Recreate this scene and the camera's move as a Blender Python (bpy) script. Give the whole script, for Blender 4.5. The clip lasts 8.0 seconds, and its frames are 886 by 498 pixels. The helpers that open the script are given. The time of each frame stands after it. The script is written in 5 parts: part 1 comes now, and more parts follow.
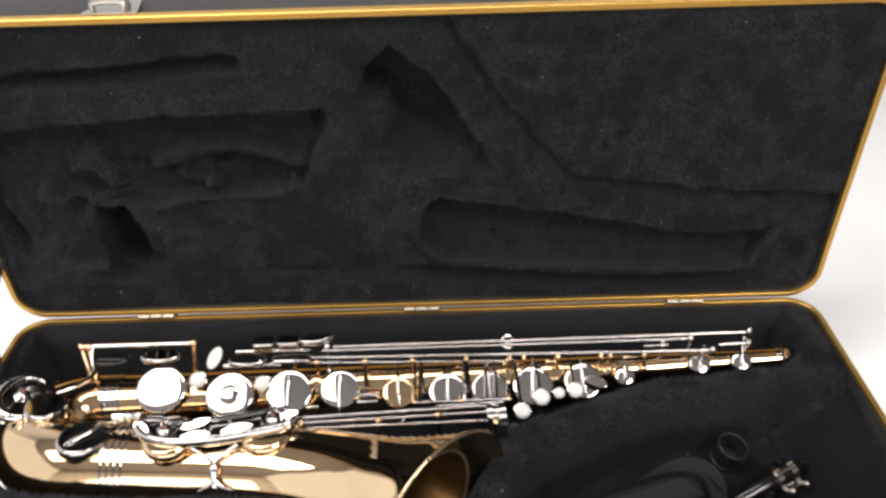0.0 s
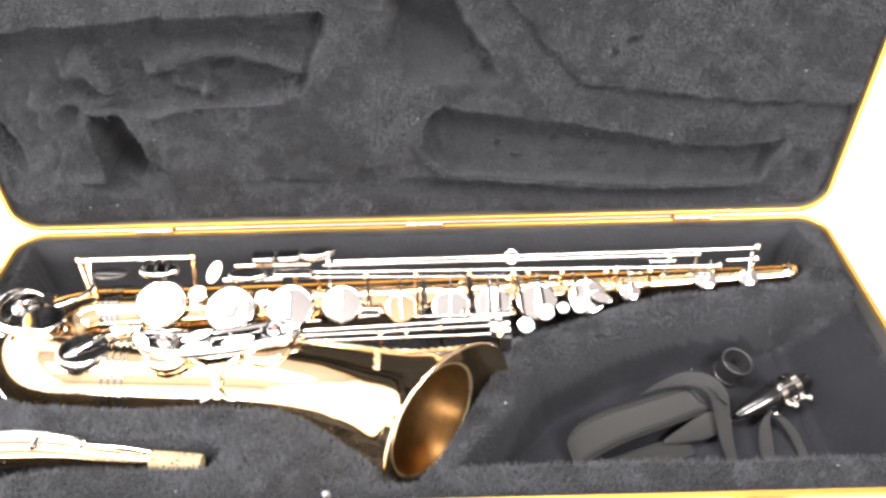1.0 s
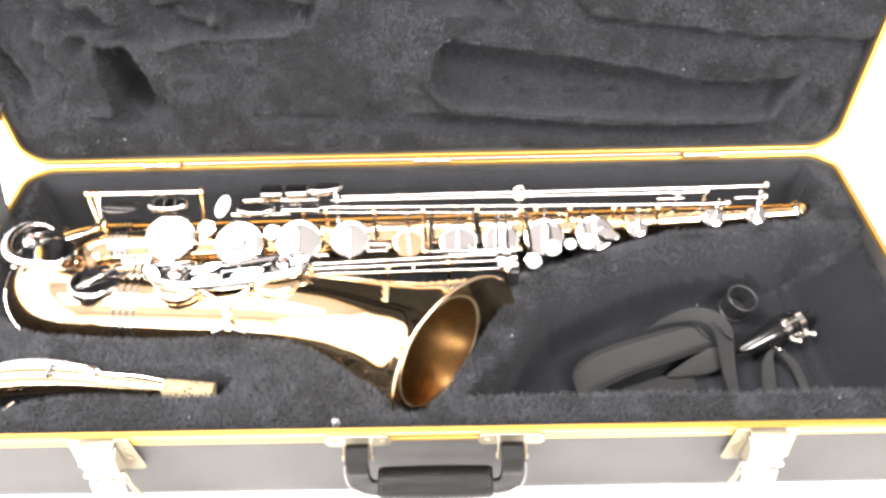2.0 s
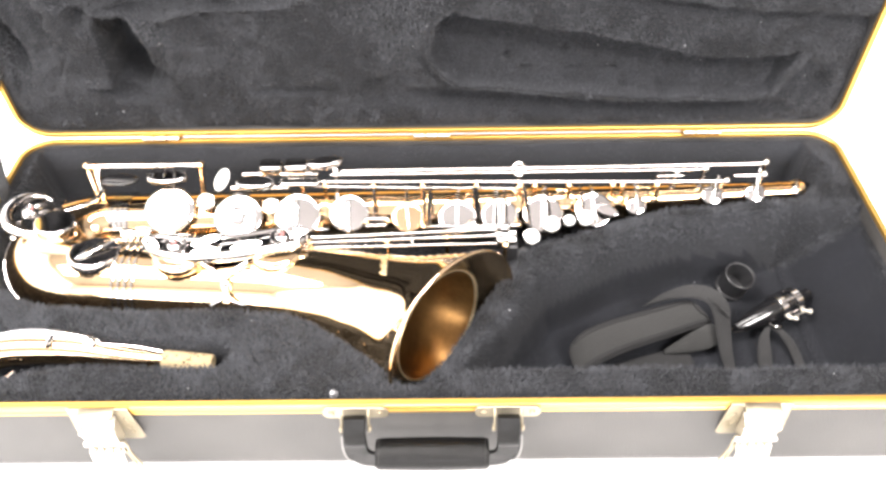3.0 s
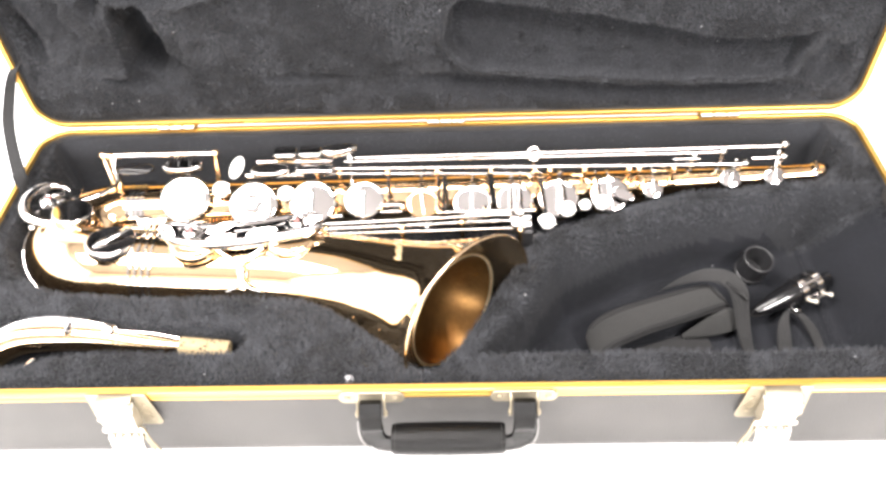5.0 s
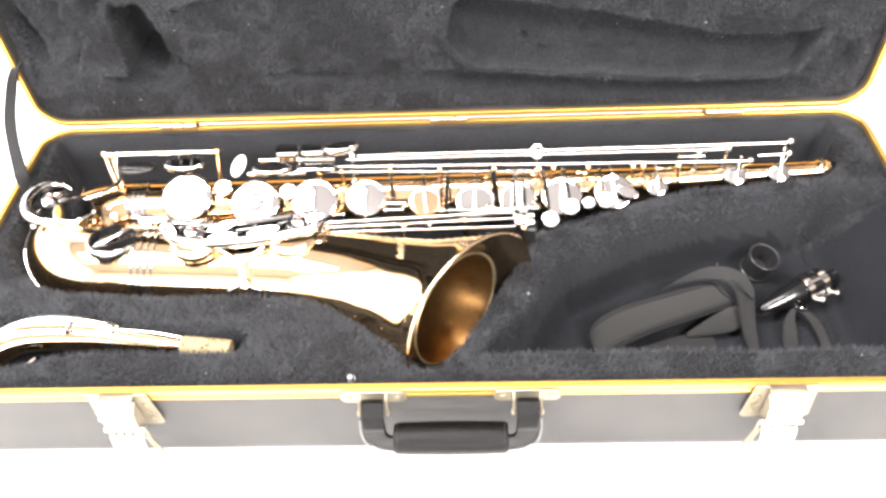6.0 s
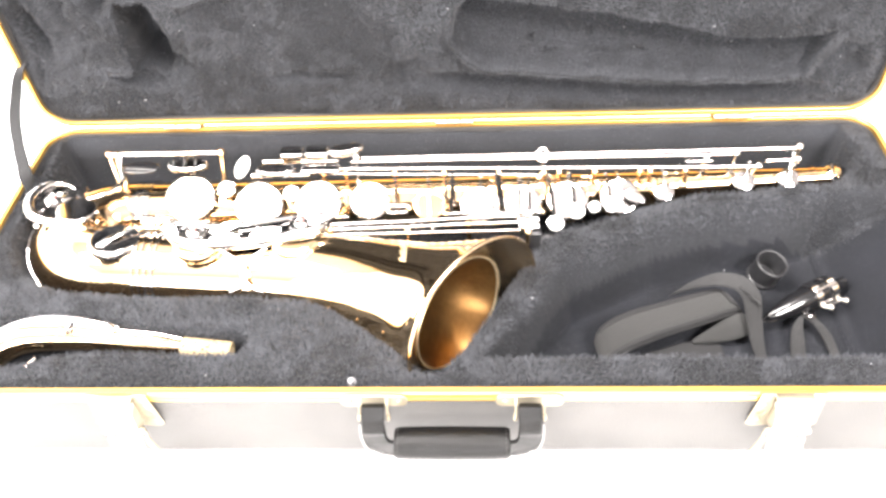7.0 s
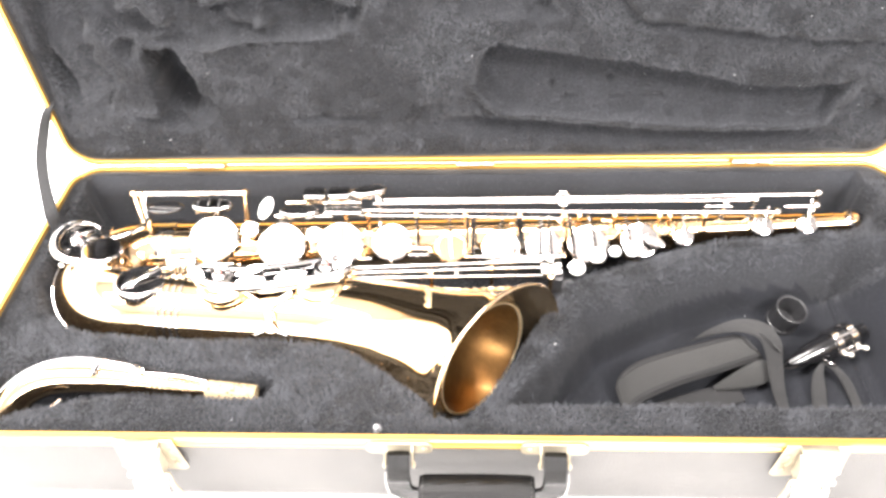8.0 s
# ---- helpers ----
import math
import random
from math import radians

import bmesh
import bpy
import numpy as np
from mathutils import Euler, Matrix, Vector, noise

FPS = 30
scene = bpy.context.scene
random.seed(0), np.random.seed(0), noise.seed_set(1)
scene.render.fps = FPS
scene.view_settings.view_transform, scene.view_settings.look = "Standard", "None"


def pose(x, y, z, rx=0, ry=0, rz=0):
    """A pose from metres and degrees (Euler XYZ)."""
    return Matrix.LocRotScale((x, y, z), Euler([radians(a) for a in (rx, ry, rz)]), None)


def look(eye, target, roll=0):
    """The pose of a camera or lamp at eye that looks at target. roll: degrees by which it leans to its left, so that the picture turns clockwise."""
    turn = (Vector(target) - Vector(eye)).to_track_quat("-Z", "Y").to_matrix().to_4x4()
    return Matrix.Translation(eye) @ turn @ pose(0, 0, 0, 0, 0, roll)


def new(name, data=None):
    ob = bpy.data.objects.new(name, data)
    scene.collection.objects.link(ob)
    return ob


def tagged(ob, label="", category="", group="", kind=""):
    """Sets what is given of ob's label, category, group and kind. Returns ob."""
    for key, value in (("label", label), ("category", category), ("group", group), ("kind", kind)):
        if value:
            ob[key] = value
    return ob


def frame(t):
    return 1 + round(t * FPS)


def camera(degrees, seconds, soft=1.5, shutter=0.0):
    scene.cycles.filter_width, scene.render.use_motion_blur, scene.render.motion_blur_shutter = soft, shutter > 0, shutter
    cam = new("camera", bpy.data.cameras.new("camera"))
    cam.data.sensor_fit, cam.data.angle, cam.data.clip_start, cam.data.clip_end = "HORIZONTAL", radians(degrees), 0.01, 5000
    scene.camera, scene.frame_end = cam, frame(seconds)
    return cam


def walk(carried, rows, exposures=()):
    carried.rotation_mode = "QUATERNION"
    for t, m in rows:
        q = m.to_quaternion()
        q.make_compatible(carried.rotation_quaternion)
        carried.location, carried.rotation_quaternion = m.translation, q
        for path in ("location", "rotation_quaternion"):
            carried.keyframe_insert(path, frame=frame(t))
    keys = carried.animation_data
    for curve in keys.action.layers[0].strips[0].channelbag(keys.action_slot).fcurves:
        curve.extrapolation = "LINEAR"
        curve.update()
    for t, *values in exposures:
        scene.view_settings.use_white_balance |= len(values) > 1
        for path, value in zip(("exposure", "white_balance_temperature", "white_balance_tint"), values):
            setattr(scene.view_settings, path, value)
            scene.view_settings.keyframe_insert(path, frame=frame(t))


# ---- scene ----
cam = camera(59.6, 8.0, soft=2.9)
PATH = [
    (0, (0.028, -0.653, 0.651), (0.031, 0.961, -0.53), -1.6),
    (0.5, (0.026, -0.651, 0.636), (0.025, 0.894, -0.634), -1.6),
    (1, (0.024, -0.649, 0.628), (0.023, 0.851, -0.696), -1.5),
    (1.5, (0.023, -0.653, 0.621), (0.027, 0.8, -0.754), -1.4),
    (2, (0.021, -0.658, 0.621), (0.004, 0.748, -0.802), -1.6),
    (2.2, (0.0213, -0.6591, 0.6203), (0.0117, 0.0373, -0.0973), -1.43),
    (3.3, (0.0227, -0.6649, 0.6167), (0.0150, 0.0179, -0.1139), -1.04),
    (3.5, (0.023, -0.666, 0.616), (0.01, 0.697, -0.847), -1.0),
    (4, (0.022, -0.665, 0.616), (-0.021, 0.703, -0.842), -2.1),
    (4.5, (0.023, -0.668, 0.613), (-0.042, 0.703, -0.842), -3.0),
    (4.7, (0.0234, -0.6673, 0.6123), (-0.0054, 0.0119, -0.1211), -2.84),
    (5.8, (0.0256, -0.6637, 0.6087), (-0.0156, 0.0129, -0.1265), -3.70),
    (6, (0.026, -0.663, 0.608), (-0.049, 0.69, -0.864), -3.5),
    (6.5, (0.029, -0.66, 0.606), (-0.064, 0.733, -0.826), -3.7),
    (7, (0.03, -0.66, 0.602), (-0.066, 0.702, -0.859), -3.6),
    (7.5, (0.02, -0.655, 0.617), (-0.079, 0.787, -0.765), -3.7),
    (8, (0.011, -0.649, 0.622), (-0.089, 0.751, -0.802), -3.1),
]
EXPOSURES = [(0, -0.76), (0.2, -0.41), (0.5, 0.88), (1, 1.60), (2, 1.58), (4, 1.48), (6, 1.50), (6.6, 1.66), (7, 2.32), (7.5, 2.08), (8, 2.16)]
walk(cam, [(t, look(eye, target, roll)) for t, eye, target, roll in PATH], EXPOSURES)
WINDOW_W, SIDE_W, CEILING_W, STRIP_W, FRONT_W = 82.0, 38.0, 92.0, 25.0, 72.0

# ---------------------------------------------------------------- world and light
world = bpy.data.worlds.new("room_world")
scene.world = world
world.use_nodes = True
world.node_tree.nodes["Background"].inputs["Color"].default_value = (0.9, 0.95, 1.0, 1)
world.node_tree.nodes["Background"].inputs["Strength"].default_value = 0.3


def area_lamp(name, m, sx, sy, watts, colour):
    lamp = bpy.data.lights.new(name, "AREA")
    lamp.shape, lamp.size, lamp.size_y, lamp.energy, lamp.color = "RECTANGLE", sx, sy, watts, colour
    ob = new(name, lamp)
    ob.matrix_basis = m
    return ob


window_light = area_lamp("window_light", look((-0.45, -2.79, 0.95), (-0.45, 0, 0.95)), 3.2, 1.2, WINDOW_W, (1.0, 0.965, 0.96))
side_window_light = area_lamp("side_window_light", look((-2.59, -0.65, 1.22), (0, -0.65, 1.22)), 3.7, 2.0, SIDE_W, (1.0, 0.97, 0.95))
ceiling_light = area_lamp("ceiling_light", look((-1.42, -0.55, 2.26), (-1.42, -0.55, 0)), 1.65, 1.05, CEILING_W, (1.0, 0.945, 0.915))
strip_light = area_lamp("strip_light", look((0.0, -0.10, 2.26), (0.0, -0.10, 0)), 1.5, 0.18, STRIP_W, (1.0, 0.945, 0.915))
front_light = area_lamp("front_light", look((1.35, -1.5, 2.2), (0.75, -0.85, 0)), 0.9, 0.7, FRONT_W, (1.0, 0.945, 0.915))

# ---------------------------------------------------------------- materials


def material(name, colour, rough=0.5, metal=0.0, vary=0.15, scale=40.0, bump=0.0, bump_scale=300.0, detail=5.0,
             sheen=0.0, coat=0.0, island=False, obj_random=False, stretch=(1, 1, 1), rough_vary=0.1, spec=0.5, weave=0.0):
    mat = bpy.data.materials.new(name)
    mat.use_nodes = True
    nt = mat.node_tree
    p = nt.nodes["Principled BSDF"]
    p.inputs["Metallic"].default_value = metal
    p.inputs["Sheen Weight"].default_value = sheen
    p.inputs["Coat Weight"].default_value = coat
    p.inputs["Specular IOR Level"].default_value = spec
    co = nt.nodes.new("ShaderNodeTexCoord")
    mp = nt.nodes.new("ShaderNodeMapping")
    mp.inputs["Scale"].default_value = stretch
    nt.links.new(co.outputs["Object"], mp.inputs["Vector"])
    big = nt.nodes.new("ShaderNodeTexNoise")
    big.inputs["Scale"].default_value = scale
    big.inputs["Detail"].default_value = detail
    fine = nt.nodes.new("ShaderNodeTexNoise")
    fine.inputs["Scale"].default_value = bump_scale
    fine.inputs["Detail"].default_value = 3.0
    for n in (big, fine):
        nt.links.new(mp.outputs["Vector"], n.inputs["Vector"])
    add = nt.nodes.new("ShaderNodeMath")
    add.operation = "MULTIPLY_ADD"
    add.inputs[1].default_value = 0.65
    nt.links.new(big.outputs["Fac"], add.inputs[0])
    half = nt.nodes.new("ShaderNodeMath")
    half.operation = "MULTIPLY"
    half.inputs[1].default_value = 0.35
    if island:
        geo = nt.nodes.new("ShaderNodeNewGeometry")
        nt.links.new(geo.outputs["Random Per Island"], half.inputs[0])
    elif obj_random:
        info = nt.nodes.new("ShaderNodeObjectInfo")
        nt.links.new(info.outputs["Random"], half.inputs[0])
    else:
        nt.links.new(fine.outputs["Fac"], half.inputs[0])
    nt.links.new(half.outputs[0], add.inputs[2])
    ramp = nt.nodes.new("ShaderNodeValToRGB")
    lo, hi = [c * (1 - vary) for c in colour], [min(1.0, c * (1 + vary)) for c in colour]
    ramp.color_ramp.elements[0].position, ramp.color_ramp.elements[1].position = 0.3, 0.7
    ramp.color_ramp.elements[0].color, ramp.color_ramp.elements[1].color = (*lo, 1), (*hi, 1)
    nt.links.new(add.outputs[0], ramp.inputs["Fac"])
    nt.links.new(ramp.outputs["Color"], p.inputs["Base Color"])
    rr = nt.nodes.new("ShaderNodeMapRange")
    rr.inputs["To Min"].default_value, rr.inputs["To Max"].default_value = rough * (1 - rough_vary), min(1, rough * (1 + rough_vary))
    nt.links.new(big.outputs["Fac"], rr.inputs["Value"])
    nt.links.new(rr.outputs["Result"], p.inputs["Roughness"])
    if weave:
        wv = nt.nodes.new("ShaderNodeTexWave")
        wv.bands_direction = "DIAGONAL"
        wv.inputs["Scale"].default_value = weave
        wv.inputs["Distortion"].default_value = 0.6
        nt.links.new(mp.outputs["Vector"], wv.inputs["Vector"])
        fine = wv
    if bump:
        b = nt.nodes.new("ShaderNodeBump")
        b.inputs["Strength"].default_value, b.inputs["Distance"].default_value = bump, 0.001
        nt.links.new(fine.outputs["Fac"], b.inputs["Height"])
        nt.links.new(b.outputs["Normal"], p.inputs["Normal"])
    return mat


BRASS = material("lacquered_brass", (0.74, 0.545, 0.34), 0.07, 1.0, 0.06, 25, rough_vary=0.45, bump=0.05, bump_scale=42)
BELL_BRASS = material("bell_brass", (0.80, 0.60, 0.375), 0.055, 1.0, 0.06, 30, rough_vary=0.45, bump=0.05, bump_scale=36)
# the bell's brass with dark reflections and amber bounce put into the colour
BELL_SHADE = material("shaded_bell_inside", (0.195, 0.104, 0.036), 0.34, 0.95, 0.32, 30, stretch=(1, 0.25, 1), rough_vary=0.4)
# duller brass: the dark plush mirrored in the lip is put into its colour
LIP_BRASS = material("shade_toned_lip_brass", (0.52, 0.41, 0.28), 0.24, 1.0, 0.10, 30, stretch=(1, 0.25, 1), rough_vary=0.3)
NICKEL = material("nickel_plate", (0.57, 0.552, 0.542), 0.06, 1.0, 0.06, 30, rough_vary=0.5, bump=0.07, bump_scale=75)
GOLD_TRIM = material("gold_anodised_aluminium", (0.58, 0.36, 0.095), 0.42, 1.0, 0.07, 30, stretch=(0.1, 1, 1), bump=0.05, bump_scale=400)
DULL_STEEL = material("dull_steel", (0.11, 0.11, 0.114), 0.45, 1.0, 0.1, 80)
STEEL = material("plated_steel", (0.27, 0.235, 0.17), 0.48, 1.0, 0.08, 60, rough_vary=0.3)
PLATE = material("bright_plate", (0.47, 0.445, 0.395), 0.34, 1.0, 0.08, 60, rough_vary=0.3)
PEARL = material("white_pearl", (0.72, 0.715, 0.68), 0.22, 0.0, 0.05, 120, coat=0.4)
VINYL = material("black_vinyl", (0.036, 0.0342, 0.0325), 0.5, 0.0, 0.4, 22, bump=0.6, bump_scale=800, rough_vary=0.15, spec=0.25)
LEATHER = material("black_leatherette", (0.003, 0.0029, 0.0029), 0.22, 0.0, 0.3, 120, bump=0.75, bump_scale=620, rough_vary=0.35, spec=0.14)
# pale colour for thin strips that paint reflected table light on the handle
EDGE_GLINT = material("painted_edge_glint", (0.16, 0.155, 0.15), 0.45, vary=0.35, scale=150)
STITCH = material("grey_thread", (0.07, 0.068, 0.066), 0.8, vary=0.2, scale=200)
PLUSH = material("black_plush", (0.0102, 0.0109, 0.0128), 0.95, vary=0.25, scale=22, bump=0.6, bump_scale=450, sheen=0.04, spec=0.2)
PILE = material("black_pile", (0.0218, 0.0231, 0.0268), 0.8, vary=0.55, scale=70, sheen=0.04, island=True, spec=0.35)
CORK = material("cork", (0.23, 0.175, 0.095), 0.8, vary=0.22, scale=260, bump=0.6, bump_scale=500)
CORK_PIT = material("cork_pit", (0.035, 0.022, 0.013), 0.9, vary=0.3, scale=300)
EBONITE = material("black_ebonite", (0.006, 0.006, 0.0065), 0.07, vary=0.2, scale=60, rough_vary=0.3)
PLASTIC = material("black_plastic", (0.012, 0.012, 0.013), 0.38, vary=0.2, scale=90, bump=0.1, spec=0.45)
# short-piled compartment cloth, darker than PLUSH to paint in the deep recess's shade
SHADED_VELVET = material("shaded_short_velvet", (0.0060, 0.0066, 0.0086), 0.9, vary=0.25, scale=30, bump=0.5, bump_scale=700, sheen=0.03, spec=0.15)
MOUTH = material("polished_ebonite", (0.005, 0.005, 0.0055), 0.13, vary=0.2, scale=60, rough_vary=0.3, bump=0.12, bump_scale=300)
WEBBING = material("black_webbing", (0.0088, 0.0089, 0.0093), 0.8, vary=0.3, scale=400, bump=0.9, bump_scale=1400, sheen=0.03, spec=0.35, weave=260)
PIPING = material("black_binding", (0.0062, 0.0062, 0.0066), 0.8, vary=0.3, scale=400, bump=0.8, bump_scale=1400, spec=0.3)
PAD_CLOTH = material("grey_mesh_cloth", (0.0120, 0.0121, 0.0118), 0.75, vary=0.25, scale=250, bump=1.0, bump_scale=1600, sheen=0.03, spec=0.35, weave=170)
RED = material("red_felt", (0.20, 0.085, 0.08), 0.8, vary=0.2, scale=200)
ENGRAVE = material("engraved_brass", (0.85, 0.68, 0.42), 0.35, 0.95, 0.2, 300)
LINT = material("pale_lint", (0.3, 0.3, 0.31), 0.9, vary=0.2, scale=300)
TABLE = material("white_table", (0.86, 0.86, 0.86), 0.8, vary=0.02, scale=6, bump=0.05, bump_scale=60, spec=0.2)
FRAME = material("white_frame_paint", (0.78, 0.78, 0.77), 0.4, vary=0.03, scale=20)
WALL = material("grey_wall", (0.62, 0.64, 0.68), 0.8, vary=0.05, scale=5, bump=0.15, bump_scale=90)
PLASTER = material("warm_plaster", (0.86, 0.81, 0.74), 0.85, vary=0.04, scale=5, bump=0.1, bump_scale=80)
DIM = material("pale_grey_ceiling", (0.325, 0.31, 0.305), 0.85, vary=0.05, scale=5, bump=0.1, bump_scale=80)
CEIL = material("white_ceiling", (0.88, 0.88, 0.87), 0.85, vary=0.03, scale=5, bump=0.1, bump_scale=80)
FLOOR = material("grey_floor", (0.33, 0.32, 0.31), 0.5, vary=0.15, scale=4, bump=0.1, bump_scale=50)

# ---------------------------------------------------------------- mesh helpers


def finish(me, mat, angle=38):
    me.materials.append(mat)
    me.polygons.foreach_set("use_smooth", [True] * len(me.polygons))
    me.set_sharp_from_angle(angle=radians(angle))


def mesh_object(name, bm, mat, angle=38, normals=True):
    if normals:
        bmesh.ops.recalc_face_normals(bm, faces=bm.faces[:])
    me = bpy.data.meshes.new(name)
    bm.to_mesh(me)
    bm.free()
    finish(me, mat, angle)
    return new(name, me)


def thing(name, base, label, category, group=""):
    ob = new(name)
    ob.empty_display_size = 0.02
    ob.matrix_basis = Matrix.Translation(base)
    return tagged(ob, label, category, group)


def under(ob, parent):
    ob.parent = parent
    ob.matrix_parent_inverse = Matrix.Identity(4) if parent.parent else parent.matrix_basis.inverted()
    return ob


def part(name, bm, mat, parent, label="", angle=38, normals=True):
    ob = mesh_object(name, bm, mat, angle, normals)
    under(ob, parent)
    return tagged(ob, label)


def V(*a):
    return Vector(a)


def join_loops(bm, loops, closed=True, cap0=True, cap1=True):
    """Skin a row of vertex loops with quads."""
    rows = [[bm.verts.new(p) for p in lp] for lp in loops]
    n = len(rows[0])
    for a, b in zip(rows, rows[1:]):
        for i in range(n if closed else n - 1):
            j = (i + 1) % n
            bm.faces.new((a[i], a[j], b[j], b[i]))
    if closed and cap0:
        bm.faces.new(rows[0][::-1])
    if closed and cap1:
        bm.faces.new(rows[-1])
    return rows


def basis(axis):
    a = Vector(axis).normalized()
    u = a.cross(V(0, 0, 1))
    if u.length < 1e-3:
        u = a.cross(V(0, 1, 0))
    u.normalize()
    return a, u, a.cross(u)


def lathe(bm, centre, axis, profile, seg=28, sx=1.0, sy=1.0, up=None, cap0=True, cap1=True):
    """Turn a profile of (radius, height) round an axis; sx and sy flatten it."""
    a, u, v = basis(axis)
    if up is not None:
        u = (Vector(up) - a * Vector(up).dot(a)).normalized()
        v = a.cross(u)
    c = Vector(centre)
    loops = [[c + a * h + u * (r * sx * math.cos(2 * math.pi * k / seg)) + v * (r * sy * math.sin(2 * math.pi * k / seg)) for k in range(seg)] for r, h in profile]
    join_loops(bm, loops, True, cap0, cap1)
    return bm


def curve_points(pts, n):
    """A smooth row of n points through the given ones (Catmull-Rom)."""
    p = [Vector(q) for q in pts]
    p = [2 * p[0] - p[1]] + p + [2 * p[-1] - p[-2]]
    out = []
    m = len(p) - 3
    for i in range(n):
        s = i / (n - 1) * m
        k = min(int(s), m - 1)
        f = s - k
        a, b, c, d = p[k:k + 4]
        out.append(0.5 * (2 * b + (c - a) * f + (2 * a - 5 * b + 4 * c - d) * f * f + (3 * b - a - 3 * c + d) * f ** 3))
    return out


def lerp_row(vals, n):
    x = np.linspace(0, len(vals) - 1, n)
    return [float(v) for v in np.interp(x, np.arange(len(vals)), vals)]


def sweep(bm, path, radii, seg=12, caps=True, flat=1.0, up=None):
    """A tube along a row of points; radii for each point."""
    pts = [Vector(p) for p in path]
    t0 = (pts[1] - pts[0]).normalized()
    u = Vector(up) if up is not None else basis(t0)[1]
    loops = []
    for i, p in enumerate(pts):
        t = (pts[min(i + 1, len(pts) - 1)] - pts[max(i - 1, 0)]).normalized()
        u = (u - t * u.dot(t)).normalized()
        v = t.cross(u)
        r = radii[i] if hasattr(radii, "__len__") else radii
        loops.append([p + u * (r * math.cos(2 * math.pi * k / seg)) + v * (r * flat * math.sin(2 * math.pi * k / seg)) for k in range(seg)])
    join_loops(bm, loops, True, caps, caps)
    return bm


def rod_bm(bm, a, b, r, seg=12):
    a, b = Vector(a), Vector(b)
    d = (b - a).normalized()
    e = r * 0.35
    sweep(bm, [a, a + d * e, b - d * e, b], [r * 0.65, r, r, r * 0.65], seg)
    return bm


def slab(bm, outline, thick, normal=(0, 0, 1), bevel=0.0008):
    """A flat plate: outline of 3D points, thickened along normal, with softened edges."""
    pts = [Vector(p) for p in outline]
    c = sum(pts, Vector()) / len(pts)
    n = Vector(normal).normalized()

    def ring(k, h):
        return [p + (c - p).normalized() * k + n * h for p in pts]
    join_loops(bm, [ring(bevel, 0), ring(0, bevel), ring(0, thick - bevel), ring(bevel, thick)])
    return bm


def box_bm(bm, centre, size, m=None, bevel=0.001):
    c, (sx, sy, sz) = Vector(centre), size
    m = m or Matrix.Identity(3)
    b = min(bevel, sx / 3, sy / 3, sz / 3)

    def ring(k, z):
        x, y = sx / 2 - k, sy / 2 - k
        e = b * 0.7
        return [c + m @ V(*p, z) for p in ((x - e, y), (-x + e, y), (-x, y - e), (-x, -y + e), (-x + e, -y), (x - e, -y), (x, -y + e), (x, y - e))]
    join_loops(bm, [ring(b, -sz / 2), ring(0, -sz / 2 + b), ring(0, sz / 2 - b), ring(b, sz / 2)])
    return bm


def ribbon(bm, path, widths, thick, normals, n=40, puff=0.0):
    """A flat band along a path; widths are vectors across it, normals point out of its face."""
    pts = curve_points(path, n)
    ws = curve_points(widths, n)
    ns = curve_points(normals, n)
    loops = []
    for p, w, nn in zip(pts, ws, ns):
        nn = nn.normalized()
        h = thick / 2
        row = []
        for s, k in ((-0.5, -0.5), (-0.46, -1), (-0.25, -1 - puff), (0, -1 - puff), (0.25, -1 - puff), (0.46, -1), (0.5, -0.5), (0.5, 0.5), (0.46, 1), (0.25, 1 + puff), (0, 1 + puff), (-0.25, 1 + puff), (-0.46, 1), (-0.5, 0.5)):
            row.append(p + w * s + nn * (h * k))
        loops.append(row)
    join_loops(bm, loops)
    return bm


def round_rect(x0, x1, y0, y1, r, n=8):
    out = []
    for cx, cy, a0 in ((x1 - r, y1 - r, 0), (x0 + r, y1 - r, 90), (x0 + r, y0 + r, 180), (x1 - r, y0 + r, 270)):
        for k in range(n + 1):
            a = radians(a0 + 90 * k / n)
            out.append((cx + r * math.cos(a), cy + r * math.sin(a)))
    return out


# ---------------------------------------------------------------- the room
HW, DEPTH, H = 0.435, 0.337, 0.094      # case: half width, depth, height of the lower half


def plain_box(name, x0, x1, y0, y1, z0, z1, mat, label, category):
    bm = bmesh.new()
    box_bm(bm, ((x0 + x1) / 2, (y0 + y1) / 2, (z0 + z1) / 2), (x1 - x0, y1 - y0, z1 - z0), bevel=0.004)
    return tagged(mesh_object(name, bm, mat), label, category, kind="structure")


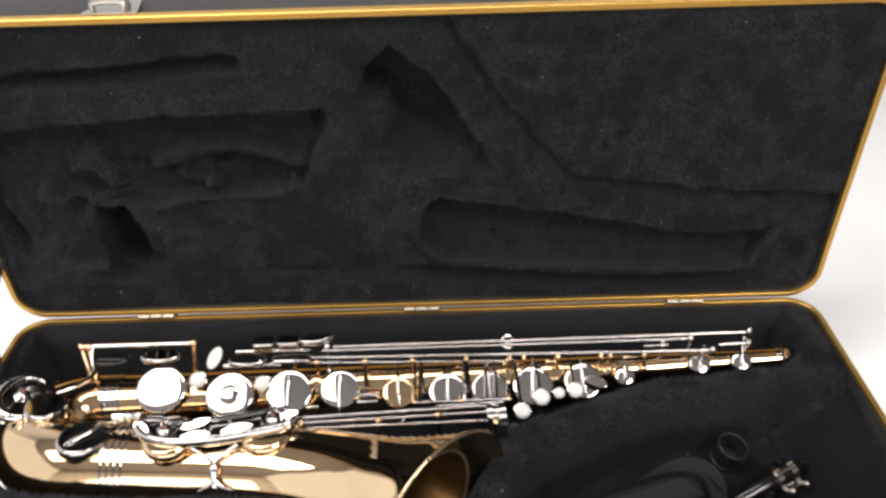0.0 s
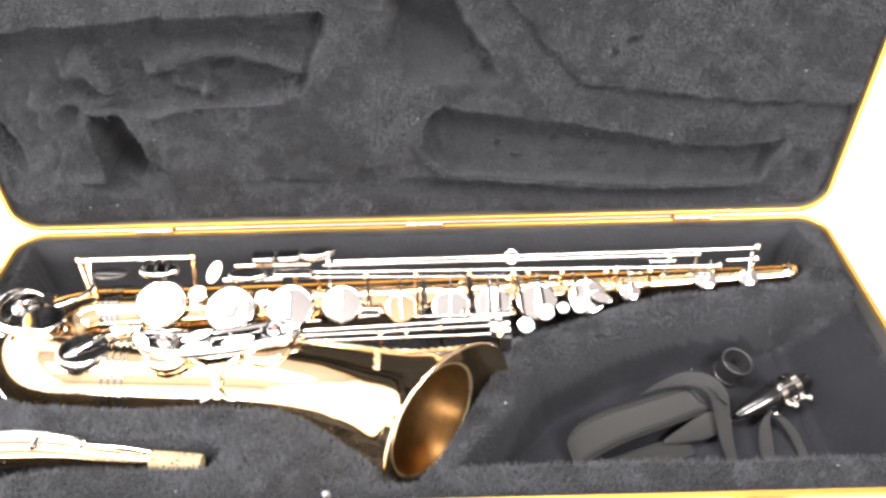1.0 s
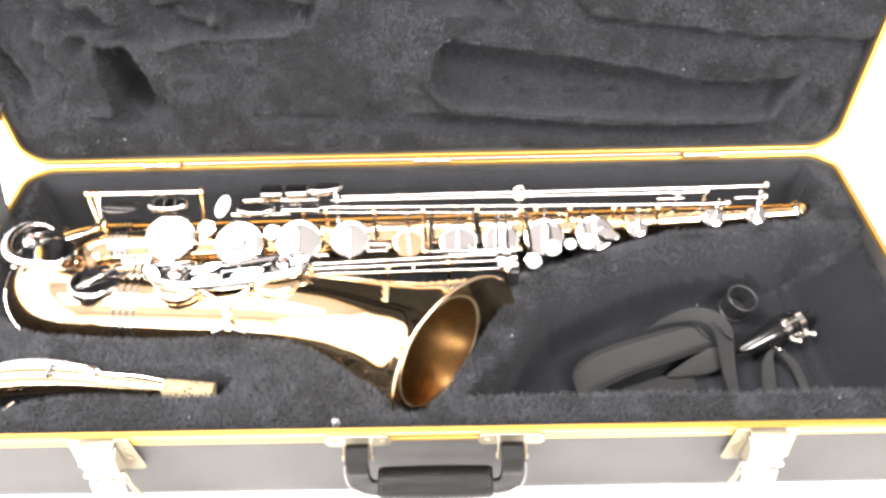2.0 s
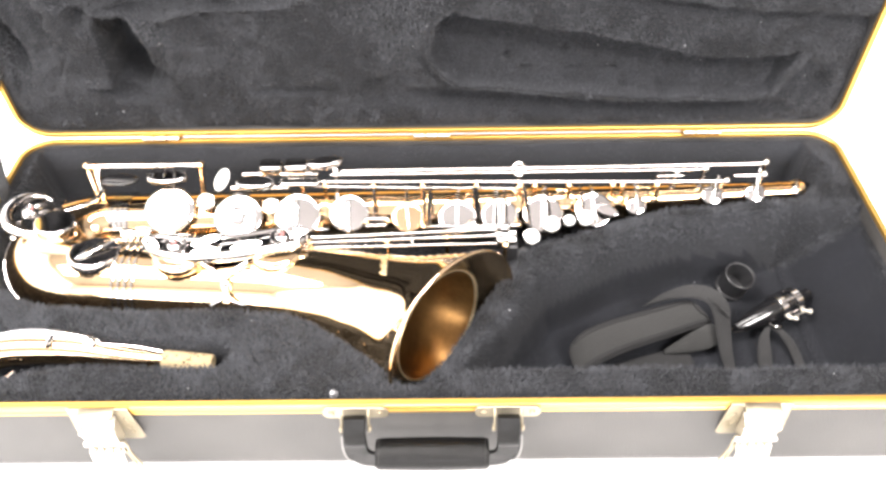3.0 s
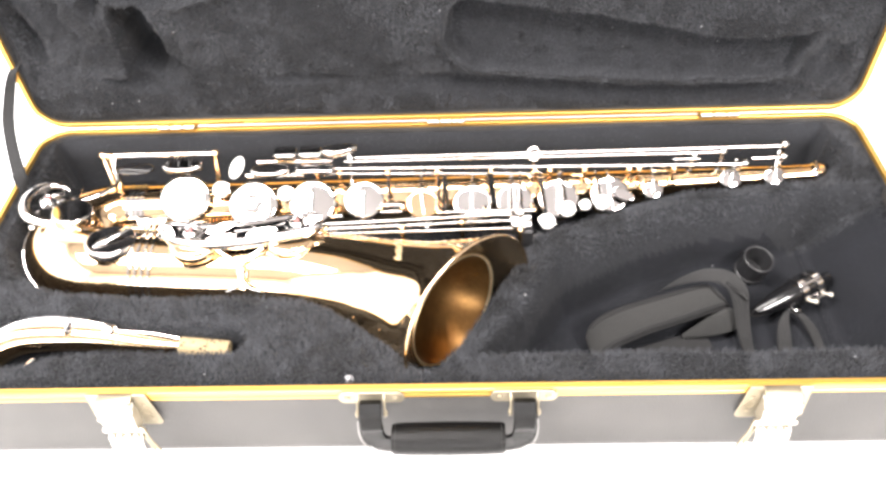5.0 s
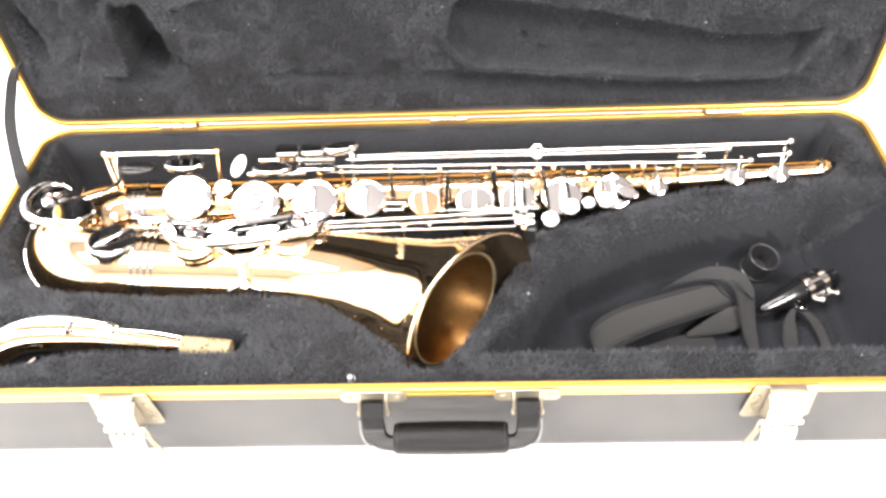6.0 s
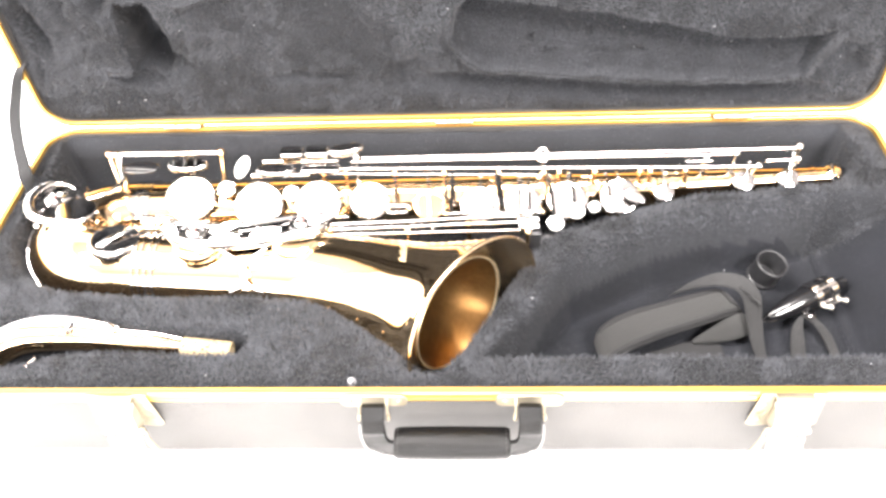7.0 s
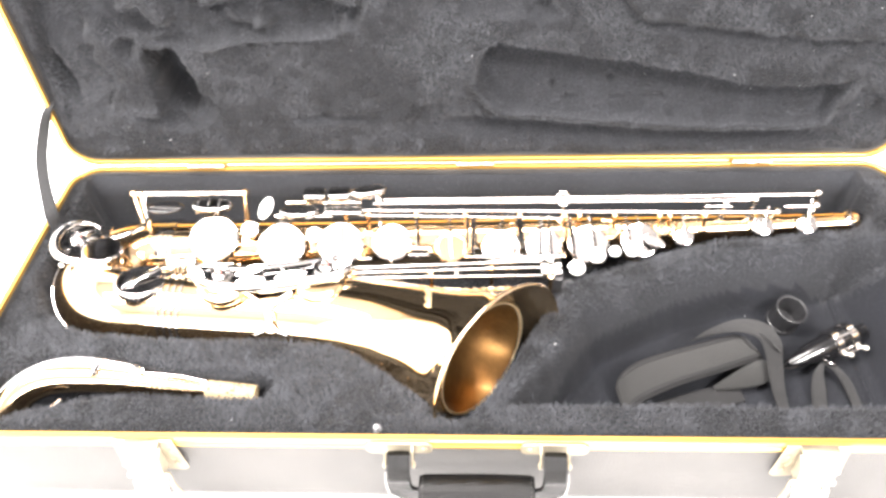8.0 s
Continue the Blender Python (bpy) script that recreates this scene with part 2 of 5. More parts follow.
def wall_with_window(name, window, thick, span, hole, sill, along_y, mat, label):
    """A wall in four pieces round a window opening, and the window's white frame with two posts."""
    def box(bm, a0, a1, t0, t1, z0, z1):
        size = (t1 - t0, a1 - a0, z1 - z0) if along_y else (a1 - a0, t1 - t0, z1 - z0)
        mid = ((t0 + t1) / 2, (a0 + a1) / 2) if along_y else ((a0 + a1) / 2, (t0 + t1) / 2)
        box_bm(bm, (*mid, (z0 + z1) / 2), size, bevel=0.003)
    bm = bmesh.new()
    box(bm, span[0], hole[0], *thick, -0.74, 2.3)
    box(bm, hole[1], span[1], *thick, -0.74, 2.3)
    box(bm, hole[0], hole[1], *thick, -0.74, sill[0])
    box(bm, hole[0], hole[1], *thick, sill[1], 2.3)
    tagged(mesh_object(name, bm, mat), label, "wall", kind="structure")
    bm = bmesh.new()
    front = (thick[1] - 0.03, thick[1] + 0.012)
    for a0, a1, z0, z1 in ((hole[0], hole[0] + 0.04, *sill), (hole[1] - 0.04, hole[1], *sill), (hole[0] + 0.04, hole[1] - 0.04, sill[0], sill[0] + 0.04), (hole[0] + 0.04, hole[1] - 0.04, sill[1] - 0.04, sill[1])):
        box(bm, a0, a1, *front, z0, z1)
    tagged(mesh_object(window, bm, FRAME), "white painted frame of a wide bright window", "window", kind="structure")


table = thing("table", (0, 0.06, -0.74), "smooth white table under the open case", "table")
bm = bmesh.new()
box_bm(bm, (0, 0.27, -0.027), (3.2, 1.70, 0.04), bevel=0.004)
part("tabletop", bm, TABLE, table)
for lx in (-1.5, 1.5):
    for ly in (-0.5, 1.04):
        bm = bmesh.new()
        box_bm(bm, (lx, ly, -0.3935), (0.06, 0.06, 0.693), bevel=0.003)
        part("leg", bm, TABLE, table)
plain_box("floor", -2.6, 2.6, -2.8, 1.5, -0.80, -0.74, FLOOR, "plain grey floor", "floor")
plain_box("wall_north", -2.6, 2.6, 1.5, 1.6, -0.74, 2.3, WALL, "plain grey wall behind the table", "wall")
wall_with_window("wall_west", "window_2", (-2.7, -2.6), (-2.8, 1.5), (-2.5, 1.2), (0.22, 2.22), True, CEIL, "plain white wall with a wide window")
plain_box("wall_east", 2.6, 2.7, -2.8, 1.5, -0.74, 2.3, DIM, "plain pale grey wall", "wall")
wall_with_window("wall_south", "window_1", (-2.9, -2.8), (-2.6, 2.6), (-2.05, 1.15), (0.35, 1.55), False, PLASTER, "plain warm white wall with a wide window")
plain_box("ceiling", -2.6, 2.6, -2.8, 1.5, 2.3, 2.36, DIM, "plain pale grey ceiling", "ceiling")

# ---------------------------------------------------------------- the case
case = thing("saxophone_case", (0, -DEPTH / 2, -0.007), "open black vinyl hard case with gold trim and black plush lining", "instrument case")


LID_Z, LID_T = H + 0.0055, 0.3295         # lower edge and height of the opened lid


def to_lid(p):
    """From the lower half's frame (rim up) to the opened lid's frame (rim forward)."""
    return V(p[0], -p[2] + H - 0.006, LID_Z - p[1] * LID_T / DEPTH)


def case_loops(rows, lid):
    """Rounded-rectangle loops, row: (inset, height)."""
    loops = []
    for inset, z in rows:
        lp = [V(x, y, z) for x, y in round_rect(-HW + inset, HW - inset, -DEPTH + inset, -inset, max(0.032 - inset, 0.004))]
        loops.append([to_lid(p) for p in lp] if lid else lp)
    return loops


def shell(name, lid, depth):
    z0 = H - depth
    rows = [(0.016, z0), (0.006, z0 + 0.002), (0.0025, z0 + 0.006), (0.0015, z0 + 0.014), (0.0015, H - 0.004), (0.0062, H - 0.004), (0.0062, z0 + 0.006)]
    bm = bmesh.new()
    join_loops(bm, case_loops(rows, lid))
    return part(name, bm, VINYL, case, "black grained vinyl shell")


def rim(name, lid):
    rows = [(0.0002, H - 0.0115), (-0.0006, H - 0.0105), (-0.0006, H - 0.0078), (0.0001, H - 0.0074), (0.0001, H - 0.0064), (-0.0006, H - 0.006),
            (-0.0006, H - 0.0014), (0.0004, H - 0.0002), (0.0018, H - 0.0002), (0.0021, H - 0.0009), (0.0026, H - 0.0009), (0.0029, H), (0.0049, H), (0.0055, H - 0.0006), (0.0055, H - 0.006)]
    bm = bmesh.new()
    join_loops(bm, case_loops(rows, lid), True, False, False)
    return part(name, bm, GOLD_TRIM, case, "gold anodised aluminium edge trim", angle=25)


shell("lower_shell", False, H + 0.007)
shell("lid_shell", True, 0.088)
rim("lower_rim", False)
rim("lid_rim", True)

# ---- plush linings as height fields with recesses
rng = np.random.default_rng(7)


def sd_poly(px, py, poly):
    """Signed distance to a polygon: negative inside."""
    d = np.full(px.shape, 1e9)
    s = np.ones(px.shape)
    n = len(poly)
    for i in range(n):
        ax, ay = poly[i]
        bx, by = poly[i - 1]
        ex, ey, wx, wy = bx - ax, by - ay, px - ax, py - ay
        t = np.clip((wx * ex + wy * ey) / (ex * ex + ey * ey), 0, 1)
        d = np.minimum(d, (wx - ex * t) ** 2 + (wy - ey * t) ** 2)
        c1, c2, c3 = py >= ay, py < by, ex * wy > ey * wx
        s = np.where((c1 & c2 & c3) | (~c1 & ~c2 & ~c3), -s, s)
    return s * np.sqrt(d)


def sd_path(px, py, pts):
    """Distance to an open path with a radius at each point (x, y, r)."""
    best = np.full(px.shape, 1e9)
    for (ax, ay, ar), (bx, by, br) in zip(pts, pts[1:]):
        ex, ey = bx - ax, by - ay
        t = np.clip(((px - ax) * ex + (py - ay) * ey) / (ex * ex + ey * ey), 0, 1)
        best = np.minimum(best, np.hypot(px - ax - ex * t, py - ay - ey * t) - (ar + (br - ar) * t))
    return best


def step(d, w):
    """1 well inside (d < -w), 0 at the edge."""
    t = np.clip(-d / w, 0, 1)
    return t * t * (3 - 2 * t)


def soft_noise(px, py, scale, seed, octaves=3):
    """Smooth value noise in numpy."""
    out = np.zeros(px.shape)
    g = np.random.default_rng(seed)
    for o in range(octaves):
        tab = g.random((64, 64))
        fx, fy = (px + 3.1) * scale * 2 ** o, (py + 3.7) * scale * 2 ** o
        ix, iy = np.floor(fx).astype(int), np.floor(fy).astype(int)
        ux, uy = fx - ix, fy - iy
        ux, uy = ux * ux * (3 - 2 * ux), uy * uy * (3 - 2 * uy)
        q = lambda i, j: tab[(ix + i) % 64, (iy + j) % 64]
        out += ((q(0, 0) * (1 - ux) + q(1, 0) * ux) * (1 - uy) + (q(0, 1) * (1 - ux) + q(1, 1) * ux) * uy - 0.5) / 2 ** o
    return out


SAX_BAY = [(-0.420, -0.010), (-0.420, -0.160), (-0.401, -0.197), (-0.366, -0.222), (-0.333, -0.2315), (-0.261, -0.2365), (-0.175, -0.2375),
           (-0.125, -0.240), (-0.084, -0.250), (-0.047, -0.274), (-0.030, -0.302), (-0.016, -0.318), (0.000, -0.314), (0.018, -0.291),
           (0.068, -0.206), (0.090, -0.171), (0.179, -0.133), (0.236, -0.114), (0.368, -0.101), (0.398, -0.082), (0.408, -0.05), (0.402, -0.010)]
BOX_BAY = [(0.028, -0.302), (0.05, -0.262), (0.10, -0.190), (0.19, -0.140), (0.25, -0.121), (0.372, -0.110), (0.44, -0.110), (0.44, -0.302)]


def lower_height(x, y):
    h = np.full(x.shape, H - 0.007) + 0.004 * soft_noise(x, y, 14, 1)
    edge = np.minimum(np.minimum(x + HW, HW - x), np.minimum(y + DEPTH, -y))
    h -= 0.006 * np.clip(1 - edge / 0.016, 0, 1) ** 2
    bay = sd_poly(x, y, SAX_BAY)
    h -= (0.074 + 0.004 * soft_noise(x, y, 30, 2)) * step(bay, np.where(y > -0.03, 0.005, 0.010))
    neck_bay = sd_path(x, y, [(-0.414, -0.300, 0.022), (-0.395, -0.291, 0.029), (-0.366, -0.284, 0.026), (-0.31, -0.277, 0.019), (-0.25, -0.281, 0.015), (-0.175, -0.283, 0.014)])
    h -= 0.054 * step(neck_bay, 0.010)
    box = sd_poly(x, y, BOX_BAY)
    far = np.clip((y + 0.285) / 0.05, 0, 1) * np.clip((0.37 - x) / 0.05, 0, 1)
    width = 0.011 + 0.017 * far
    inner = h - (H - 0.019) * step(box, width)
    ramp = 0.016 + np.clip((x - 0.371) * 1.15, 0, 0.058)
    h = np.where(box < 0, np.minimum(h, np.maximum(inner, np.where(x > 0.36, ramp, 0))), h)
    return np.maximum(h, 0.0085)


def lower_trim(x, y):
    """The pile is short on the floor and walls of the open compartment, and on the back wall."""
    return (1 - 0.75 * np.clip((y + 0.034) / 0.010, 0, 1)) * (1 - 0.93 * step(sd_poly(x, y, BOX_BAY) + np.where((x > 0.35) | (y < -0.27), 0.008, 0.001), 0.016))


BELL_WEDGE = [(-0.014, 0.403), (0.028, 0.365), (0.060, 0.317), (0.093, 0.264), (0.06, 0.248), (-0.01, 0.256), (-0.03, 0.30), (-0.028, 0.335), (-0.052, 0.344), (-0.045, 0.375)]
BODY_BAY = [(-0.42, 0.30), (-0.39, 0.321), (-0.358, 0.327), (-0.234, 0.336), (-0.13, 0.337), (-0.093, 0.340), (-0.072, 0.333), (-0.073, 0.315), (-0.096, 0.275), (-0.105, 0.254), (-0.142, 0.243), (-0.193, 0.243), (-0.226, 0.240), (-0.261, 0.233), (-0.318, 0.240), (-0.345, 0.20), (-0.37, 0.165), (-0.42, 0.15)]
NECK_BAY = [(0.003, 0.193), (0.006, 0.217), (0.016, 0.234), (0.028, 0.241), (0.064, 0.231), (0.097, 0.224), (0.15, 0.217), (0.20, 0.207), (0.24, 0.197), (0.287, 0.187), (0.333, 0.187), (0.374, 0.190), (0.352, 0.142), (0.225, 0.141), (0.104, 0.153), (0.030, 0.159), (0.017, 0.171)]
DARK_WELL = [(-0.318, 0.239), (-0.286, 0.238), (-0.279, 0.230), (-0.273, 0.206), (-0.269, 0.180), (-0.276, 0.158), (-0.290, 0.153), (-0.322, 0.160), (-0.324, 0.181), (-0.322, 0.208)]
UPPER_STEP = [(0.075, 0.352), (0.093, 0.329), (0.115, 0.303), (0.142, 0.267), (0.154, 0.254), (0.191, 0.248), (0.261, 0.239), (0.322, 0.231), (0.44, 0.220), (0.44, 0.44), (0.02, 0.44)]
NECK_SHADE = [(0.35, 0.136), (0.378, 0.188), (0.412, 0.176), (0.416, 0.148), (0.39, 0.128)]
ROLL = [(-0.245, 0.282, 0.012), (-0.222, 0.291, 0.014), (-0.19, 0.298, 0.012), (-0.16, 0.295, 0.011), (-0.13, 0.290, 0.013), (-0.107, 0.280, 0.012)]
DOME = [(-0.328, 0.278, 0.010), (-0.305, 0.288, 0.017), (-0.289, 0.268, 0.014)]
WELL_LIP = [(-0.350, 0.1565, 0.0045), (-0.322, 0.1545, 0.005), (-0.292, 0.1525, 0.0045)]
BAY_LIP = [(-0.307, 0.2405, 0.003), (-0.275, 0.2395, 0.004), (-0.252, 0.2345, 0.004), (-0.224, 0.2405, 0.0035), (-0.197, 0.2425, 0.003), (-0.155, 0.243, 0.003), (-0.125, 0.247, 0.003)]
NUB = [(-0.205, 0.249, 0.004), (-0.195, 0.262, 0.006), (-0.193, 0.270, 0.004)]
END_NUB = [(-0.127, 0.250, 0.004), (-0.126, 0.262, 0.005)]
SIDE_DOME = [(-0.360, 0.252, 0.016), (-0.352, 0.234, 0.019), (-0.340, 0.212, 0.014)]


def lid_depth(x0, z0):
    """How far the lid's lining lies behind its rim plane."""
    x = x0 + 0.0032 * soft_noise(x0, z0, 60, 21, 2)
    z = z0 + 0.0032 * soft_noise(x0, z0, 55, 22, 2)
    d = 0.006 + 0.005 * soft_noise(x, z, 12, 4)
    edge = np.minimum(np.minimum(x0 + HW, HW - x0), np.minimum(z0 - LID_Z, LID_Z + LID_T - z0))
    d += 0.007 * np.clip(1 - edge / 0.02, 0, 1) ** 2
    d += 0.026 * step(sd_path(x, z, [(-0.43, 0.366, 0.012), (-0.157, 0.383, 0.014)]), 0.014)
    d += 0.066 * step(sd_poly(x, z, BELL_WEDGE), 0.016) * np.clip((z - 0.262) / 0.075 + 0.5 * np.clip((x - 0.05) / 0.04, 0, 1), 0, 1)
    body = sd_poly(x, z, BODY_BAY)
    d += 0.032 * step(body, 0.008) * np.clip((z - 0.17) / 0.15, 0.15, 1)
    d += 0.007 * step(body, 0.012) * np.abs(soft_noise(x, z, 38, 23))
    for path, k in ((ROLL, -0.024), (DOME, -0.026), (SIDE_DOME, -0.025)):
        d += k * step(sd_path(x, z, path), 0.012)
    for cx, cz, a, b, ang, k in ((-0.364, 0.241, 0.009, 0.011, 20, 0.006), (-0.18, 0.279, 0.017, 0.007, 8, 0.009), (-0.14, 0.272, 0.016, 0.006, -6, 0.006), (-0.235, 0.270, 0.020, 0.004, 12, 0.006),
                                 (-0.205, 0.262, 0.034, 0.009, -10, -0.006), (-0.19, 0.255, 0.007, 0.014, 0, -0.006), (-0.118, 0.258, 0.008, 0.010, 0, -0.005), (-0.085, 0.320, 0.012, 0.017, -15, 0.014),
                                 (-0.312, 0.247, 0.050, 0.007, 4, -0.007), (-0.320, 0.155, 0.034, 0.006, -8, 0.009), (-0.410, 0.205, 0.012, 0.04, 20, 0.010), (-0.32, 0.163, 0.03, 0.005, -8, -0.004),
                                 (0.08, 0.182, 0.006, 0.005, 0, 0.005), (0.138, 0.186, 0.010, 0.006, 0, 0.004), (0.10, 0.168, 0.012, 0.005, 0, 0.004), (0.145, 0.168, 0.014, 0.004, 0, 0.003), (0.185, 0.166, 0.018, 0.004, 0, 0.0026), (0.29, 0.172, 0.02, 0.004, 0, 0.002),
                                 (0.20, 0.305, 0.010, 0.006, 30, 0.004), (0.185, 0.292, 0.006, 0.012, 0, 0.003), (-0.04, 0.162, 0.035, 0.016, 10, 0.003), (-0.14, 0.152, 0.06, 0.008, 0, 0.003)):
        c, s = math.cos(radians(ang)), math.sin(radians(ang))
        u, v = (x - cx) * c + (z - cz) * s, -(x - cx) * s + (z - cz) * c
        d += 1.9 * k * step(np.hypot(u / a, v / b) - 1, 0.8)
    well = sd_poly(x, z, DARK_WELL)
    d += 0.016 * step(sd_path(x, z, [(-0.30, 0.158, 0.022), (-0.275, 0.165, 0.022)]), 0.02)
    d += step(well, 0.005) * np.clip(0.074 - 0.16 * (z - 0.155), 0.056, 0.074)
    for path, k in ((WELL_LIP, -0.009), (BAY_LIP, -0.008), (NUB, -0.012), (END_NUB, -0.010)):
        d += k * step(sd_path(x, z, path), 0.006)
    bay = sd_poly(x, z, NECK_BAY)
    d += 0.036 * step(bay, 0.0045) * np.clip(0.12 + (z - 0.150 + 0.09 * np.clip(x - 0.1, 0, 1)) / 0.085, 0.14, 1)
    d -= 0.0085 * np.exp(-((bay - 0.001) / 0.0042) ** 2) * np.clip((0.215 - z - 0.05 * np.clip(x - 0.03, 0, 1) * 4) / 0.03, 0, 1)
    d -= 0.004 * np.exp(-((bay + 0.004) / 0.003) ** 2) * np.clip((0.04 - x) / 0.02, 0, 1)
    d += 0.008 * step(sd_poly(x, z, NECK_SHADE), 0.014)
    low = 0.166 - 0.095 * np.clip(x, 0, 0.20)
    d += 0.014 * np.exp(-((z - low + 0.021) / 0.010) ** 2) * np.clip((x + 0.08) / 0.08, 0, 1) * np.clip((0.39 - x) / 0.05, 0, 1)
    up = sd_poly(x, z, UPPER_STEP)
    d -= 0.005 * step(up, 0.012)
    d += (0.007 + 0.005 * soft_noise(x, z, 30, 24)) * np.exp(-((up + 0.002) / 0.006) ** 2)
    d += 0.003 * np.maximum(soft_noise(x, z, 45, 9), 0)
    return np.clip(d, 0.001, 0.084)


def plush(name, x0, x1, y0, y1, nx, ny, field, place, blades, length, label, trim, bare=None):
    """A backing cloth with the form of a field, and a pile of tapered tufts on it, as one part."""
    gx, gy = np.meshgrid(np.linspace(x0, x1, nx), np.linspace(y0, y1, ny))
    f = field(gx, gy)
    base = place(gx.ravel(), gy.ravel(), f.ravel())
    idx = np.arange(nx * ny).reshape(ny, nx)
    quads = np.stack([idx[:-1, :-1], idx[:-1, 1:], idx[1:, 1:], idx[1:, :-1]], -1).reshape(-1, 4)
    bx, by = rng.uniform(x0, x1, blades), rng.uniform(y0, y1, blades)
    e = 0.0015
    f0, fx, fy = field(bx, by), field(bx + e, by), field(bx, by + e)
    p0 = place(bx, by, f0)
    tx, ty = place(bx + e, by, fx) - p0, place(bx, by + e, fy) - p0
    nrm = np.cross(tx, ty)
    nrm /= np.linalg.norm(nrm, axis=1)[:, None]
    tx /= np.linalg.norm(tx, axis=1)[:, None]
    ty = np.cross(nrm, tx)
    ang = soft_noise(bx, by, 28, 11) * 6 + rng.normal(0, 1.0, blades)
    lean = 0.45 + 0.5 * rng.random(blades)
    side = tx * np.cos(ang)[:, None] + ty * np.sin(ang)[:, None]
    across = np.cross(nrm, side) 
    ln = length * trim(bx, by) * (0.55 + 0.75 * rng.random(blades)) * (0.90 + 0.24 * (soft_noise(bx, by, 90, 12) + 0.5))
    w = (0.00018 + 0.00017 * rng.random(blades))[:, None]
    mid = p0 + nrm * (ln * 0.55)[:, None] + side * (ln * 0.25 * lean)[:, None]
    tip = p0 + nrm * (ln * 0.9)[:, None] + side * (ln * lean)[:, None]
    vb = np.stack([p0 - across * w - nrm * 0.0006, p0 + across * w - nrm * 0.0006, mid + across * w * 0.8, mid - across * w * 0.8, tip], 1).reshape(-1, 3)
    n0 = len(base)
    k = n0 + 5 * np.arange(blades)[:, None]
    q2 = k + np.array([[0, 1, 2, 3]])
    t2 = k + np.array([[3, 2, 4]])
    verts = np.concatenate([base, vb])
    loops = np.concatenate([quads.ravel(), q2.ravel(), t2.ravel()])
    starts = np.concatenate([4 * np.arange(len(quads) + blades), 4 * (len(quads) + blades) + 3 * np.arange(blades)])
    me = bpy.data.meshes.new(name)
    me.vertices.add(len(verts))
    me.vertices.foreach_set("co", verts.astype(np.float32).ravel())
    me.loops.add(len(loops))
    me.loops.foreach_set("vertex_index", loops.astype(np.int32))
    me.polygons.add(len(starts))
    me.polygons.foreach_set("loop_start", starts.astype(np.int32))
    me.update(calc_edges=True)
    me.validate()
    me.materials.append(PLUSH)
    me.materials.append(PILE)
    mi = np.ones(len(me.polygons), np.int32)
    mi[:len(quads)] = 0
    # bare picks the faces that get the shade-darkened cloth
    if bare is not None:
        me.materials.append(SHADED_VELVET)
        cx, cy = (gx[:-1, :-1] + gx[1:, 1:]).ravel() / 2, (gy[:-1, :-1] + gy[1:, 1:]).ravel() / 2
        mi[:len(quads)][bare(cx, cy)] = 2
    me.polygons.foreach_set("material_index", mi)
    me.polygons.foreach_set("use_smooth", np.ones(len(me.polygons), bool))
    return tagged(under(new(name, me), case), label, kind="stuff")


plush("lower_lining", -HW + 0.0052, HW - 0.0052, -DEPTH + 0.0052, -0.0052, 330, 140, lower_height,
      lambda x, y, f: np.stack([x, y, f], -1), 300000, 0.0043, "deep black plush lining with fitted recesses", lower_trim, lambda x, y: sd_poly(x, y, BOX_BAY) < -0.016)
# pile cut off in DARK_WELL so the darker backing stands in for shade
plush("lid_lining", -HW + 0.0052, HW - 0.0052, LID_Z + 0.0052, LID_Z + LID_T - 0.0052, 460, 190, lid_depth,
      lambda x, z, f: np.stack([x, f - 0.006, z], -1), 250000, 0.0027, "black plush lid lining with pressed hollows", lambda x, z: 1 - 0.95 * step(sd_poly(x, z, DARK_WELL) + 0.002, 0.004))


# ---- hinges, stay, latches, handle
def hinge(x):
    bm = bmesh.new()
    w, n = 0.040, 3
    for k in range(n):
        rod_bm(bm, (x - w / 2 + w * k / n + 0.00015, -0.0064, H + 0.0034), (x - w / 2 + w * (k + 1) / n - 0.00015, -0.0064, H + 0.0034), 0.0024, 12)
    h = part("hinge", bm, PLATE, case, "thin plated steel hinge knuckles")
    bm = bmesh.new()
    box_bm(bm, (x, 0.0024, H - 0.004), (w, 0.001, 0.011), bevel=0.0003)
    part("hinge_leaf", bm, GOLD_TRIM, h)


for hx in (-0.287, 0.004, 0.293):
    hinge(hx)
bm = bmesh.new()
rod_bm(bm, (-HW + 0.04, 0.002, H + 0.003), (HW - 0.04, 0.002, H + 0.003), 0.0016, 8)
part("hinge_rod", bm, STEEL, case)

bm = bmesh.new()
ribbon(bm, [(-0.4255, 0.012, 0.182), (-0.4315, -0.0085, 0.174), (-0.444, -0.012, 0.150), (-0.4515, -0.024, 0.126), (-0.446, -0.046, 0.111), (-0.434, -0.072, 0.1025), (-0.4265, -0.086, 0.099), (-0.4225, -0.094, 0.080)],
       [(0.011, 0.004, 0.003), (0.012, 0.002, 0.004), (0.013, 0.003, 0.003), (0.013, 0.004, 0.003), (0.012, 0.005, 0.004), (0.012, 0.006, 0.004), (0.010, 0.009, 0.0), (0.0, 0.013, 0.0)], 0.0016,
       [(0, -1, 0.3), (0, -1, 0.5), (0.1, -1, 0.3), (0.1, -1, 0.5), (0, -0.8, 0.8), (-0.2, -0.5, 1), (-0.4, -0.3, 1), (1, 0, 0.2)], 48)
part("stay_strap", bm, PIPING, case, "limp black fabric lid stay")


def screw(bm, c, n, r=0.0024):
    lathe(bm, c, n, [(r, 0), (r, 0.0006), (r * 0.75, 0.0011), (r * 0.2, 0.0012)], 14)


